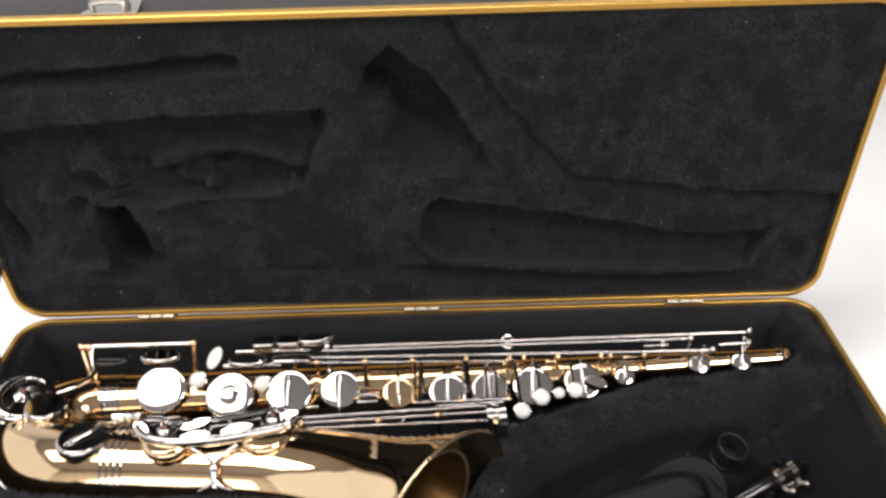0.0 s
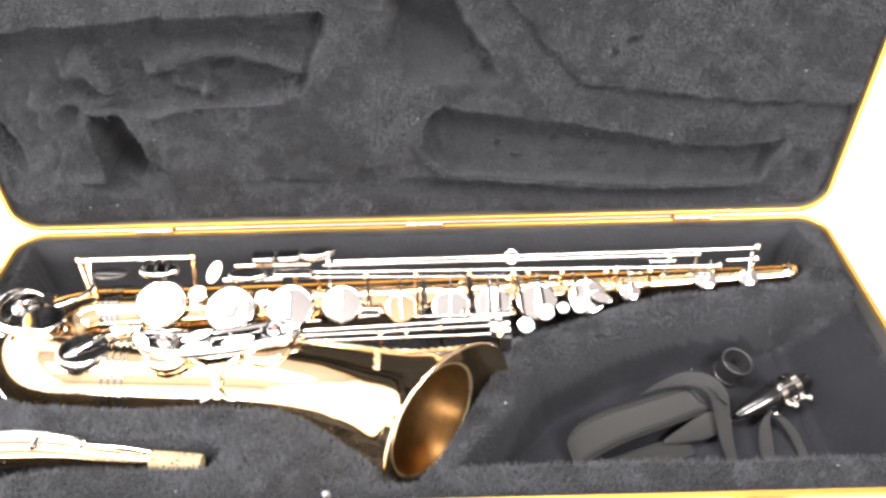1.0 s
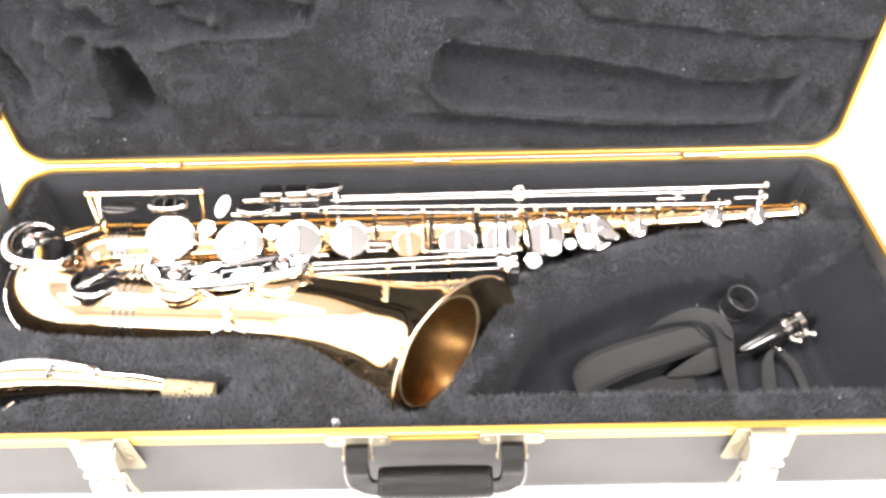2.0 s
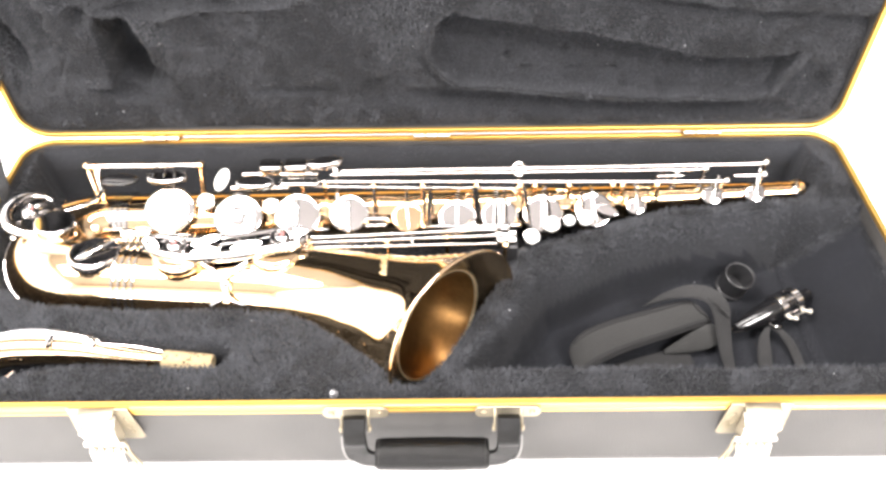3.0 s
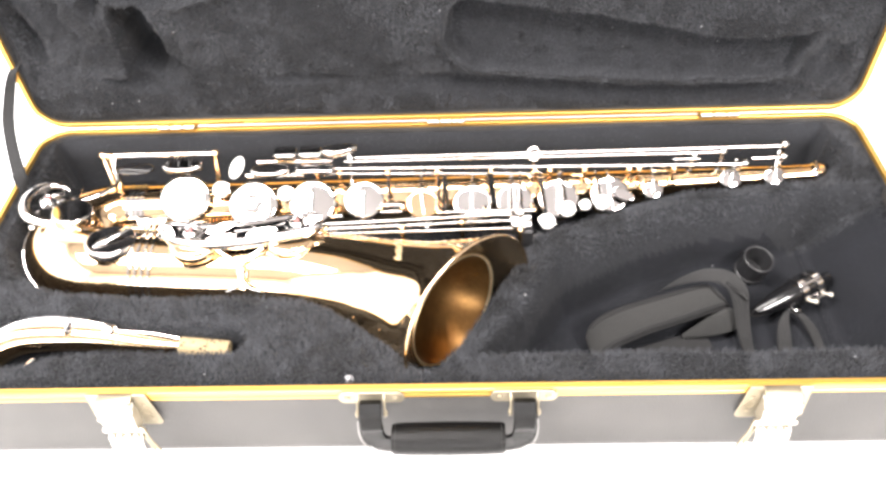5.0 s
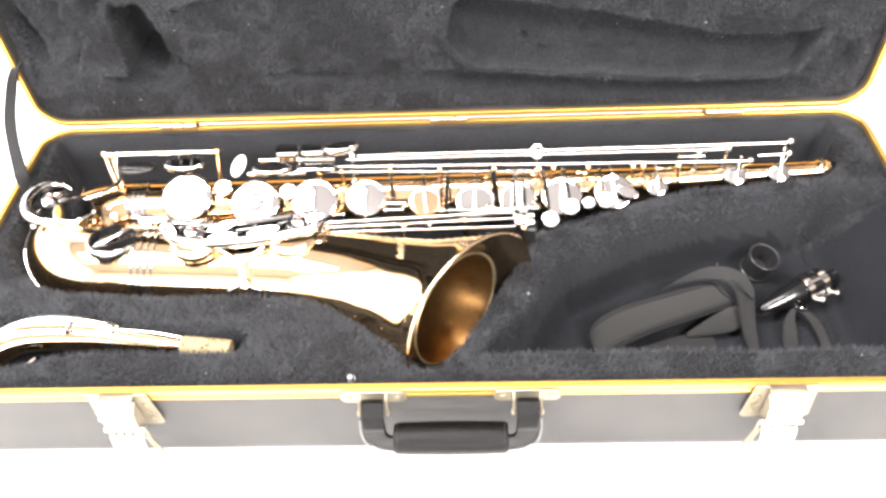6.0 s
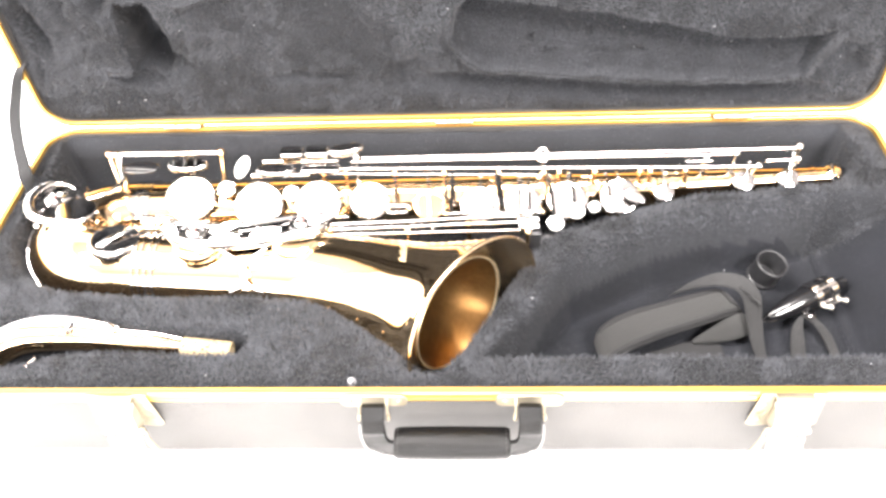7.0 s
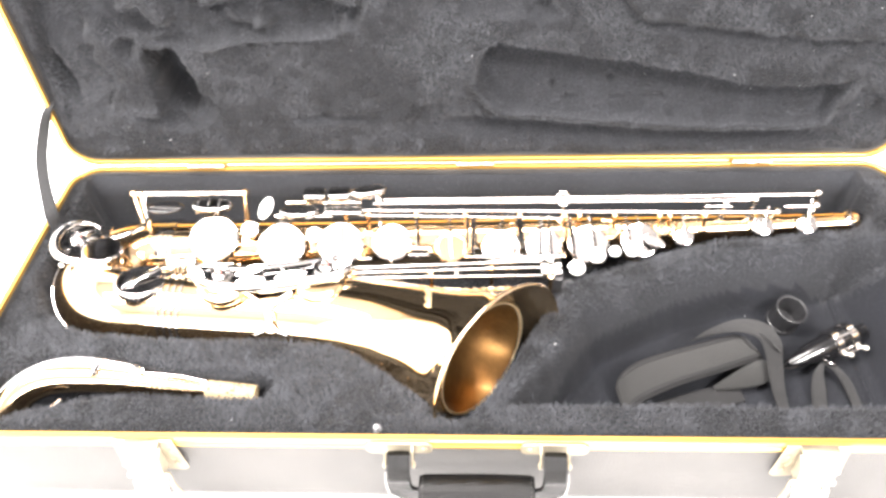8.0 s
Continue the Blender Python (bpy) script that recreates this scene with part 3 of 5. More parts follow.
def latch(x, s):
    """A draw latch on the front; s: the side on which the wire loop hangs."""
    y = -DEPTH - 0.0012
    bm = bmesh.new()
    slab(bm, [(x - 0.024, y, 0.0945), (x + 0.024, y, 0.0945), (x + 0.027, y, 0.053), (x + 0.024, y, 0.0505), (x - 0.024, y, 0.0505), (x - 0.027, y, 0.053)], 0.0016, (0, -1, 0), 0.0005)
    box_bm(bm, (x, y - 0.004, 0.0935), (0.028, 0.009, 0.0022), bevel=0.0006)
    plate = part("latch_plate", bm, STEEL, case, "plated steel latch plate")
    for dx in (-0.019, 0.019):
        for dz in (0.080, 0.060):
            bm = bmesh.new()
            screw(bm, (x + dx, y - 0.0016, dz), (0, -1, 0), 0.0022)
            part("screw", bm, STEEL, plate)
    for dx in (-0.0195, 0.0195):
        bm = bmesh.new()
        sweep(bm, curve_points([(x + dx - 0.004, y - 0.0016, 0.073), (x + dx, y - 0.0019, 0.0765), (x + dx + 0.004, y - 0.0016, 0.072), (x + dx + 0.001, y - 0.0019, 0.067), (x + dx - 0.003, y - 0.0016, 0.069)], 20), 0.0006, 6)
        part("stamped_scroll", bm, STEEL, plate)
    bm = bmesh.new()
    prof = [(-0.343, 0.0905), (-0.350, 0.085), (-0.352, 0.070), (-0.3515, 0.058), (-0.356, 0.050), (-0.357, 0.036), (-0.353, 0.026)]
    ribbon(bm, [(x, py, pz) for py, pz in prof], [(0.030, 0, 0), (0.028, 0, 0), (0.026, 0, 0), (0.027, 0, 0), (0.027, 0, 0), (0.026, 0, 0), (0.024, 0, 0)], 0.0022, [(0, -1, 0.2)] * 7, 28)
    rod_bm(bm, (x - 0.017, -0.351, 0.062), (x + 0.017, -0.351, 0.062), 0.0026)
    for dx in (-0.012, 0.012):
        box_bm(bm, (x + dx, -0.347, 0.075), (0.002, 0.012, 0.03), bevel=0.0005)
    rod_bm(bm, (x - 0.0145, -0.3525, 0.080), (x + 0.0145, -0.3525, 0.080), 0.0014)
    for dx in (-0.010, -0.0035, 0.0035, 0.010):
        lathe(bm, (x + dx, -0.3545, 0.0565), (1, 0, 0), [(0.002, -0.0026), (0.0032, -0.0016), (0.0032, 0.0016), (0.002, 0.0026)], 12)
    part("latch_hasp", bm, PLATE, case, "shiny steel swinging latch hasp")
    bm = bmesh.new()
    sweep(bm, curve_points([(x + s * 0.012, -0.349, 0.061), (x + s * 0.0165, -0.351, 0.062), (x + s * 0.0195, -0.355, 0.055), (x + s * 0.0265, -0.359, 0.038), (x + s * 0.0255, -0.360, 0.0345), (x + s * 0.013, -0.359, 0.034)], 28), 0.0012, 8)
    sweep(bm, curve_points([(x + s * 0.013, -0.3515, 0.0545), (x + s * 0.0165, -0.354, 0.051), (x + s * 0.0215, -0.3585, 0.039), (x + s * 0.020, -0.3595, 0.0365), (x + s * 0.012, -0.359, 0.0365)], 24), 0.0010, 8)
    part("wire_loop", bm, STEEL, case, "steel wire latch loop")


latch(-0.256, 1)
latch(0.264, -1)


def lid_catch(x):
    z = LID_Z + LID_T
    bm = bmesh.new()
    slab(bm, [(x - 0.024, 0.001, z + 0.0006), (x + 0.024, 0.001, z + 0.0006), (x + 0.018, 0.036, z + 0.0006), (x - 0.018, 0.036, z + 0.0006)], 0.0016, (0, 0, 1), 0.0005)
    sweep(bm, curve_points([(x - 0.014, 0.004, z + 0.002), (x - 0.014, 0.006, z + 0.009), (x, 0.007, z + 0.0105), (x + 0.014, 0.006, z + 0.009), (x + 0.014, 0.004, z + 0.002)], 24), 0.0026, 8, flat=1.6)
    part("lid_catch", bm, PLATE, case, "plated steel latch catch on the lid edge")


lid_catch(-0.249)
lid_catch(0.267)


def handle():
    for x in (-0.0535, 0.0665):
        bm = bmesh.new()
        out = [(x + px, -DEPTH - 0.0012, 0.0875 + pz) for px, pz in round_rect(-0.026, 0.026, -0.0075, 0.0065, 0.005, 5)]
        slab(bm, out, 0.002, (0, -1, 0), 0.0006)
        for dx in (-0.0105, 0.0105):
            sweep(bm, curve_points([(x + dx, -DEPTH - 0.002, 0.092), (x + dx, -DEPTH - 0.007, 0.0895), (x + dx, -0.347, 0.0835), (x + dx, -0.349, 0.0795)], 14), 0.0011, 8)
            lathe(bm, (x + dx * 1.05, -0.349, 0.0785), (dx, 0, 0), [(0.0022, -0.0015), (0.003, -0.0005), (0.003, 0.001), (0.0012, 0.0018)], 12)
        b = part("handle_bracket", bm, STEEL, case, "plated steel handle bracket")
        for dx in (-0.019, 0.019):
            bm = bmesh.new()
            screw(bm, (x + dx, -DEPTH - 0.0032, 0.0868), (0, -1, 0), 0.0026)
            part("screw", bm, STEEL, b)
    mid = 0.0065
    bm = bmesh.new()
    path = [(-0.0535, -0.3455, 0.090), (-0.0545, -0.352, 0.080), (-0.0545, -0.355, 0.067), (-0.0525, -0.3565, 0.0535), (-0.043, -0.3575, 0.0463), (-0.02, -0.3575, 0.0470), (mid, -0.3575, 0.0470)]
    path += [(2 * mid - p[0], p[1], p[2]) for p in path[-2::-1]]
    nl = [(0, -1, 0.5)] * len(path)
    # widths turn through a half circle along the strap
    wid = [Vector(w) for w in ((0.0172, 0, 0), (0.0178, 0, 0), (0.0190, 0, 0.002), (0.0165, 0, 0.0125), (0.006, 0, 0.0205), (0, 0, 0.018), (0, 0, 0.018),
                               (0, 0, 0.018), (-0.006, 0, 0.0205), (-0.0165, 0, 0.0125), (-0.0190, 0, 0.002), (-0.0178, 0, 0), (-0.0172, 0, 0))]
    ribbon(bm, path, wid, 0.0052, nl, 80, 0.12)
    st = part("handle_strap", bm, LEATHER, case, "stitched black leatherette handle strap")
    # painted highlight: a pale line where the strap's edge catches the light
    for s in (-1, 1):
        bm = bmesh.new()
        edge = [(mid + s * px, py, pz) for px, py, pz in ((0.0700, -0.3560, 0.0790), (0.0706, -0.3585, 0.0660), (0.0684, -0.3600, 0.0520), (0.0610, -0.3606, 0.0425), (0.0480, -0.3606, 0.0378), (0.0460, -0.3606, 0.0376))]
        sweep(bm, curve_points(edge, 24), 0.0006, 8)
        part("strap_glint", bm, EDGE_GLINT, st, "pale painted highlight along the edge of the strap")
    for x in (-0.0535, 0.0665):
        bm = bmesh.new()
        ribbon(bm, [(x, -0.3475, 0.0915), (x, -0.3545, 0.083), (x, -0.3588, 0.0735), (x, -0.3592, 0.0685)], [(0.0172, 0, 0)] * 4, 0.003, [(0, -1, 0.5)] * 4, 16, 0.1)
        part("handle_loop", bm, LEATHER, case)
    bm = bmesh.new()
    n = 26
    pts = [(mid - 0.0450 + 0.090 * k / (n - 1), -0.359, 0.0560) for k in range(n)]
    rad = [0.0128 if 0 < k < n - 1 else 0.0116 for k in range(n)]
    sweep(bm, pts, [r * (1 + 0.06 * math.sin(math.pi * k / (n - 1))) for k, r in enumerate(rad)], 24, flat=0.92)
    grip = part("grip", bm, LEATHER, case, "padded black leatherette grip")
    # painted highlight along the grip's lower outline
    bm = bmesh.new()
    sweep(bm, curve_points([(mid - 0.0440, -0.3695, 0.0500), (mid - 0.02, -0.3700, 0.0494), (mid + 0.02, -0.3700, 0.0494), (mid + 0.0440, -0.3695, 0.0500)], 16), 0.0006, 8)
    part("grip_glint", bm, EDGE_GLINT, grip, "pale painted highlight along the bottom of the grip")
    bm = bmesh.new()
    for x in (mid - 0.0420, mid + 0.0420):
        for k in range(9):
            a = radians(-20 + 130 * k / 8)
            c = V(x, -0.359 - 0.0121 * math.cos(a), 0.0560 + 0.0129 * math.sin(a))
            t = V(0, math.sin(a), math.cos(a))
            rod_bm(bm, c - t * 0.0006, c + t * 0.0006, 0.00022, 5)
    tagged(part("stitching", bm, STITCH, grip), kind="stuff")
    bm = bmesh.new()
    for s in (-1, 1):
        for k in range(10):
            f = k / 9
            for o in (-0.0062, 0.0062):
                x = 0.0065 + s * (0.0612 - 0.004 * f ** 3) + o
                c = V(x, -0.3578 - 0.001 * f, 0.068 - 0.018 * f)
                rod_bm(bm, c - V(0, 0, 0.0005), c + V(0, 0, 0.0005), 0.0002, 5)
    tagged(part("stitching", bm, STITCH, st), kind="stuff")


handle()

bm = bmesh.new()
lathe(bm, (-0.072, -0.3235, H - 0.006), (0, -0.3, 1), [(0.0036, 0), (0.0036, 0.001), (0.0022, 0.0012), (0.0022, 0.004), (0.0027, 0.0046), (0.0029, 0.0055), (0.0024, 0.0064), (0.0008, 0.0068)], 18)
part("lining_stud", bm, DULL_STEEL, case, "small round metal stud in the plush")

# ---------------------------------------------------------------- the saxophone
sax = thing("saxophone", (-0.05, -0.12, 0.012), "gold lacquered saxophone with nickel keys lying in the plush", "saxophone")
AX0, AX1 = V(-0.312, -0.0815, 0.0405), V(0.392, -0.0575, 0.0550)     # axis of the straight tube
AXD = (AX1 - AX0).normalized()
KEY_N = V(0, -0.50, 0.866)                                        # the way the stack keys face


def on_axis(x):
    f = (x - AX0.x) / (AX1.x - AX0.x)
    return AX0 + (AX1 - AX0) * f


def tube_r(x):
    f = (x - AX0.x) / (AX1.x - AX0.x)
    return 0.0340 + (0.0128 - 0.0340) * f


bm = bmesh.new()
sweep(bm, [on_axis(x) for x in np.linspace(-0.318, 0.372, 30)], [tube_r(x) for x in np.linspace(-0.318, 0.372, 30)], 40)
part("body_tube", bm, BRASS, sax, "gold lacquered conical brass body")

bm = bmesh.new()
lathe(bm, on_axis(0.366), AXD, [(0.0125, 0), (0.0142, 0.001), (0.0142, 0.004), (0.0132, 0.005), (0.0132, 0.022), (0.0146, 0.023), (0.0146, 0.028), (0.0124, 0.0285), (0.0124, 0.010)], 32)
rec = part("neck_receiver", bm, BRASS, sax, "brass neck socket with its clamp")
bm = bmesh.new()
c = on_axis(0.3865) + V(0, 0.001, 0.0125)
box_bm(bm, c - V(0.002, 0.002, 0), (0.007, 0.012, 0.005), bevel=0.0015)
rod_bm(bm, c + V(0.001, -0.012, -0.003), c + V(0.001, 0.006, 0.001), 0.0021)
lathe(bm, c + V(0.001, -0.010, -0.004), (0, -0.7, 0.7), [(0.0022, -0.003), (0.0032, -0.002), (0.0032, 0.002), (0.0022, 0.003)], 16)
lathe(bm, c + V(0.0075, -0.003, -0.003), (0.25, -0.75, 0.6), [(0.0060, -0.0014), (0.0074, -0.0007), (0.0074, 0.0007), (0.0060, 0.0014)], 28, 1.12, 0.9, up=(1, 0.35, 0))
part("clamp_screw", bm, NICKEL, rec)

# bow and bell
BOW = [(-0.306, -0.0812, 0.0405), (-0.333, -0.0815, 0.0405), (-0.358, -0.092, 0.0430), (-0.3740, -0.111, 0.0475), (-0.3770, -0.131, 0.0522), (-0.3705, -0.153, 0.0573), (-0.351, -0.171, 0.0618), (-0.325, -0.1795, 0.0643), (-0.294, -0.1825, 0.0653)]
bm = bmesh.new()
sweep(bm, curve_points(BOW, 44), lerp_row([0.0340, 0.0348, 0.0360, 0.0372, 0.0384, 0.0396, 0.0405, 0.0409, 0.0410], 44), 40)
bow = part("bow", bm, BRASS, sax, "gold lacquered brass bow")
bm = bmesh.new()
WIRE_TILT = V(0.46, -0.61, 0.64)                                   # normal of the plane that the wire lies in
wire, mid_line, mid_rad = [], curve_points(BOW, 44), lerp_row([0.0340, 0.0348, 0.0360, 0.0372, 0.0384, 0.0396, 0.0405, 0.0409, 0.0410], 44)
for k in range(17, 38):
    t = (mid_line[k + 1] - mid_line[k - 1]).normalized()
    out = t.cross(V(0, 0, 1)).normalized()
    if out.x > 0.2 or out.y > 0.2:
        out = -out
    lift = math.atan2(-out.dot(WIRE_TILT), WIRE_TILT.z) + 0.06
    wire.append(mid_line[k] + (out * math.cos(lift) + V(0, 0, math.sin(lift))) * (mid_rad[k] + 0.0006))
sweep(bm, wire, 0.00062, 8)
part("bow_wire", bm, NICKEL, bow, "thin bright wire round the bow")

BELL_C = [(-0.296, -0.1823, 0.0652), (-0.24, -0.1868, 0.0664), (-0.18, -0.1920, 0.0682), (-0.125, -0.199, 0.0707), (-0.083, -0.211, 0.0745), (-0.047, -0.2265, 0.0775), (-0.015, -0.2415, 0.081), (0.008, -0.2500, 0.0833), (0.0256, -0.2581, 0.0846)]
BELL_R = [0.0410, 0.0411, 0.0415, 0.0424, 0.0445, 0.0498, 0.0572, 0.0650, 0.0745]
AXIS = V(math.cos(radians(-44)) * math.cos(radians(6.3)), math.sin(radians(-44)) * math.cos(radians(6.3)), math.sin(radians(6.3)))


def bell_stations(n, inner=0.0):
    """Centre, axis and radius along the bell."""
    pts = curve_points(BELL_C, n)
    rad = curve_points([(r, 0, 0) for r in BELL_R], n)
    out = []
    for i, p in enumerate(pts):
        t = (pts[min(i + 1, n - 1)] - pts[max(i - 1, 0)]).normalized()
        f = max(0.0, (i / (n - 1) - 0.55) / 0.45)
        t = (t * (1 - f) + AXIS * f).normalized()
        out.append((p, t, rad[i].x - inner))
    return out


def bell_loop(p, t, r, seg=64):
    u = t.cross(V(0, 0, 1)).normalized()
    v = t.cross(u)
    return [p + u * (r * math.cos(2 * math.pi * k / seg)) + v * (r * math.sin(2 * math.pi * k / seg)) for k in range(seg)]


bm = bmesh.new()
outer = [bell_loop(*s) for s in bell_stations(60)]
inner = []
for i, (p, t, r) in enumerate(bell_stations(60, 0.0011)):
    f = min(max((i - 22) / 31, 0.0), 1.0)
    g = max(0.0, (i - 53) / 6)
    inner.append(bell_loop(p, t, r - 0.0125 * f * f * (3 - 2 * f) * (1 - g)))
join_loops(bm, outer, True, True, False)
bell = part("bell", bm, BELL_BRASS, sax, "flared gold brass bell, shaded amber inside", angle=60)
bm = bmesh.new()
ring = bell_loop(V(*BELL_C[-1]), AXIS, 0.0752, 96)
loops = []
for k, p in enumerate(ring):
    rr = (p - V(*BELL_C[-1])).normalized()
    loops.append([p + rr * (0.0017 * math.cos(a)) + AXIS * (0.0017 * math.sin(a)) for a in (2 * math.pi * j / 10 for j in range(10))])
join_loops(bm, loops + [loops[0]], True, False, False)
part("bell_rim", bm, BRASS, bell, "rolled brass bell rim")

# inner skin, its shade and streaked reflections painted by the dark amber material
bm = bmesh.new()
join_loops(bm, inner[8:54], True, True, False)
part("shaded_bell_inside", bm, BELL_SHADE, bell, "brass inside of the bell, coloured dark amber for its shade", angle=60, normals=False)
bm = bmesh.new()
join_loops(bm, inner[53:], True, False, False)
part("bell_lip", bm, LIP_BRASS, bell, "polished brass lip of the bell, toned for dark reflections", angle=60, normals=False)
bm = bmesh.new()
p, t, r = bell_stations(60, 0.0136)[53]
lathe(bm, p, t, [(r + 0.0002, -0.0016), (r - 0.0012, -0.0011), (r - 0.0018, 0), (r - 0.0012, 0.0011), (r + 0.0004, 0.0016)], 72, cap0=False, cap1=False)
part("bell_bead", bm, ENGRAVE, bell, "bright bead where the lip begins")

# rings and nickel sleeves at the joints
bm = bmesh.new()
lathe(bm, on_axis(-0.3155), AXD, [(0.0338, -0.0098), (0.0347, -0.0095), (0.0347, 0.0095), (0.0338, 0.0098)], 44, cap0=False, cap1=False)
part("joint_sleeve", bm, NICKEL, sax, "ribbed nickel sleeve at the bow joint")
for x in (-0.3235, -0.3183, -0.3131, -0.3079):
    bm = bmesh.new()
    lathe(bm, on_axis(x), AXD, [(0.0338, -0.0014), (0.0359, -0.0009), (0.0359, 0.0009), (0.0338, 0.0014)], 40, cap0=False, cap1=False)
    part("joint_ring", bm, NICKEL, sax)
for k in range(4):
    f = 0.018 + 0.0062 * k
    p = V(*BELL_C[0]) + (V(*BELL_C[1]) - V(*BELL_C[0])) * (f / 0.0563)
    bm = bmesh.new()
    lathe(bm, p, V(*BELL_C[1]) - V(*BELL_C[0]), [(0.0404, -0.0013), (0.0426, -0.0010), (0.0426, 0.0010), (0.0404, 0.0013)], 44, cap0=False, cap1=False)
    part("joint_ring", bm, NICKEL, sax)


# ---- keys
def key_cup(c, n, r, arm_to=None, boss=0.0, deep=0.006, mat=None, hole=None, dome=0.10):
    """A round domed key cup over its chimney, with its arm."""
    n = Vector(n).normalized()
    c = Vector(c)
    h = r * dome
    bm = bmesh.new()
    prof = [(r * 0.95, 0), (r * 0.99, 0.0008), (r, deep * 0.35), (r, deep * 0.62 - h * 0.4), (r * 0.97, deep * 0.84 - h * 0.4), (r * 0.93, deep * 0.90 - h * 0.4)]
    prof += [(r * 0.93 * math.cos(radians(a)), deep * 0.90 - h * 0.4 + (h + deep * 0.1) * math.sin(radians(a))) for a in (12, 25, 38, 52, 66, 78, 86)]
    lathe(bm, c - n * deep, n, prof, 44)
    cup = part("key_cup", bm, mat or NICKEL, sax, "round nickel-plated key cup", angle=50)
    if boss:
        bm = bmesh.new()
        lathe(bm, c + n * (h * 0.4), n, [(r * boss, 0), (r * boss, 0.0010), (r * boss * 0.85, 0.0018), (r * boss * 0.3, 0.0022)], 24)
        part("boss", bm, NICKEL, cup)
    if arm_to is not None:
        a = Vector(arm_to)
        d = a - c
        d = (d - n * d.dot(n)).normalized()
        w = n.cross(d) * 0.0042
        top = n * (h * 0.6 + 0.0016)
        bm = bmesh.new()
        sweep(bm, curve_points([c - d * r * 0.72 + n * 0.0006, c - d * r * 0.3 + top * 0.8, c + top, c + d * r * 0.6 + top, c + d * r * 0.95 + n * 0.002, a], 18), lerp_row([0.0010, 0.0015, 0.0016, 0.0016, 0.0015, 0.0016], 18), 12, flat=0.95, up=w)
        part("key_arm", bm, NICKEL, cup, angle=60)
    if hole:
        bm = bmesh.new()
        lathe(bm, c - n * (deep + 0.0012), -n, [(r * 0.86, -0.001), (r * 0.86, hole), (r * 0.90, hole + 0.002)], 32)
        part("tone_hole", bm, BRASS, sax, "brass tone hole chimney")
    return cup


def rod(a, b, r=0.0022, name="rod"):
    bm = bmesh.new()
    rod_bm(bm, a, b, r)
    return part(name, bm, NICKEL, sax)


def post(foot, head, r=0.0021, ball=0.0036):
    foot, head = Vector(foot), Vector(head)
    d = (head - foot).normalized()
    ln = (head - foot).length
    bm = bmesh.new()
    prof = [(r * 2.4, 0), (r * 2.2, 0.0012), (r * 1.2, 0.003), (r, 0.006), (r * 0.9, ln - ball * 1.4)]
    prof += [(max(0.0004, ball * math.cos(radians(a))), ln + ball * math.sin(radians(a))) for a in (-60, -35, -10, 15, 40, 65, 85)]
    lathe(bm, foot, d, prof, 14)
    return part("post", bm, BRASS if r > 0.0019 else NICKEL, sax)


def pearl(c, n, r):
    n = Vector(n).normalized()
    c = Vector(c)
    bm = bmesh.new()
    lathe(bm, c - n * 0.004, n, [(r * 0.9, 0), (r * 1.08, 0.001), (r * 1.08, 0.0032), (r * 0.97, 0.0036)], 28)
    holder = part("pearl_holder", bm, NICKEL, sax)
    bm = bmesh.new()
    lathe(bm, c - n * 0.0008, n, [(r * 0.97, 0), (r * 0.97, 0.0008), (r * 0.85, 0.0018), (r * 0.55, 0.0026), (r * 0.15, 0.0029)], 28)
    part("pearl", bm, PEARL, holder, "white pearl key touch")
    return holder


def touch(c, n, along, a, b, thick=0.004, mat=None, label="shiny nickel key touch"):
    """A rounded oval key touch."""
    n = Vector(n).normalized()
    bm = bmesh.new()
    t = thick
    lathe(bm, Vector(c) - n * t * 0.5, n, [(0.80, 0), (0.97, t * 0.2), (1.0, t * 0.5), (0.97, t * 0.8), (0.90, t * 0.96), (0.86, t), (0.82, t * 1.005), (0.45, t * 1.02), (0.1, t * 1.03)], 32, a, b, up=along)
    return part("key_touch", bm, mat or NICKEL, sax, label)


def bar_touch(c, n, along, a, b, thick=0.005):
    """A rounded rectangular key touch with a flat top."""
    n = Vector(n).normalized()
    u = (Vector(along) - n * n.dot(Vector(along))).normalized()
    v = n.cross(u)
    rr = round_rect(-a, a, -b, b, b * 0.55, 5)
    bm = bmesh.new()
    join_loops(bm, [[Vector(c) + u * (x * k) + v * (y * (1 - (1 - k) * a / b)) + n * h for x, y in rr] for k, h in ((0.93, -thick * 0.5), (1.0, -thick * 0.3), (1.0, thick * 0.2), (0.97, thick * 0.42), (0.93, thick * 0.5), (0.91, thick * 0.505), (0.87, thick * 0.507), (0.75, thick * 0.508))])
    return part("key_touch", bm, NICKEL, sax, "flat rounded nickel key touch")


# main stack: place, radius
STACK = [(-0.261, -0.099, 0.080, 0.0255), (-0.1905, -0.107, 0.0775, 0.0248), (-0.131, -0.104, 0.0765, 0.0236), (-0.079, -0.103, 0.077, 0.0203),
         (-0.0195, -0.108, 0.075, 0.0165), (0.030, -0.108, 0.0745, 0.0195), (0.0725, -0.106, 0.074, 0.0188), (0.1165, -0.102, 0.073, 0.0205), (0.169, -0.0965, 0.072, 0.0195)]
for i, (x, y, z, r) in enumerate(STACK):
    key_cup((x, y, z), KEY_N + V(0.02 * (-1) ** i, 0.015 * (i % 3 - 1), 0), r, None if i < 2 else (x, y - r - 0.003, z - 0.017) if i < 4 else (x + (0.002 if i % 2 else -0.002), -0.0725, 0.088 - 0.008 * i / 9), boss=0.42 if i == 1 else 0, mat=BRASS if i == 4 else None, hole=0.012, dome=0.02)
key_cup((0.213, -0.091, 0.071), KEY_N, 0.0105, (0.213, -0.068, 0.083), hole=0.012)
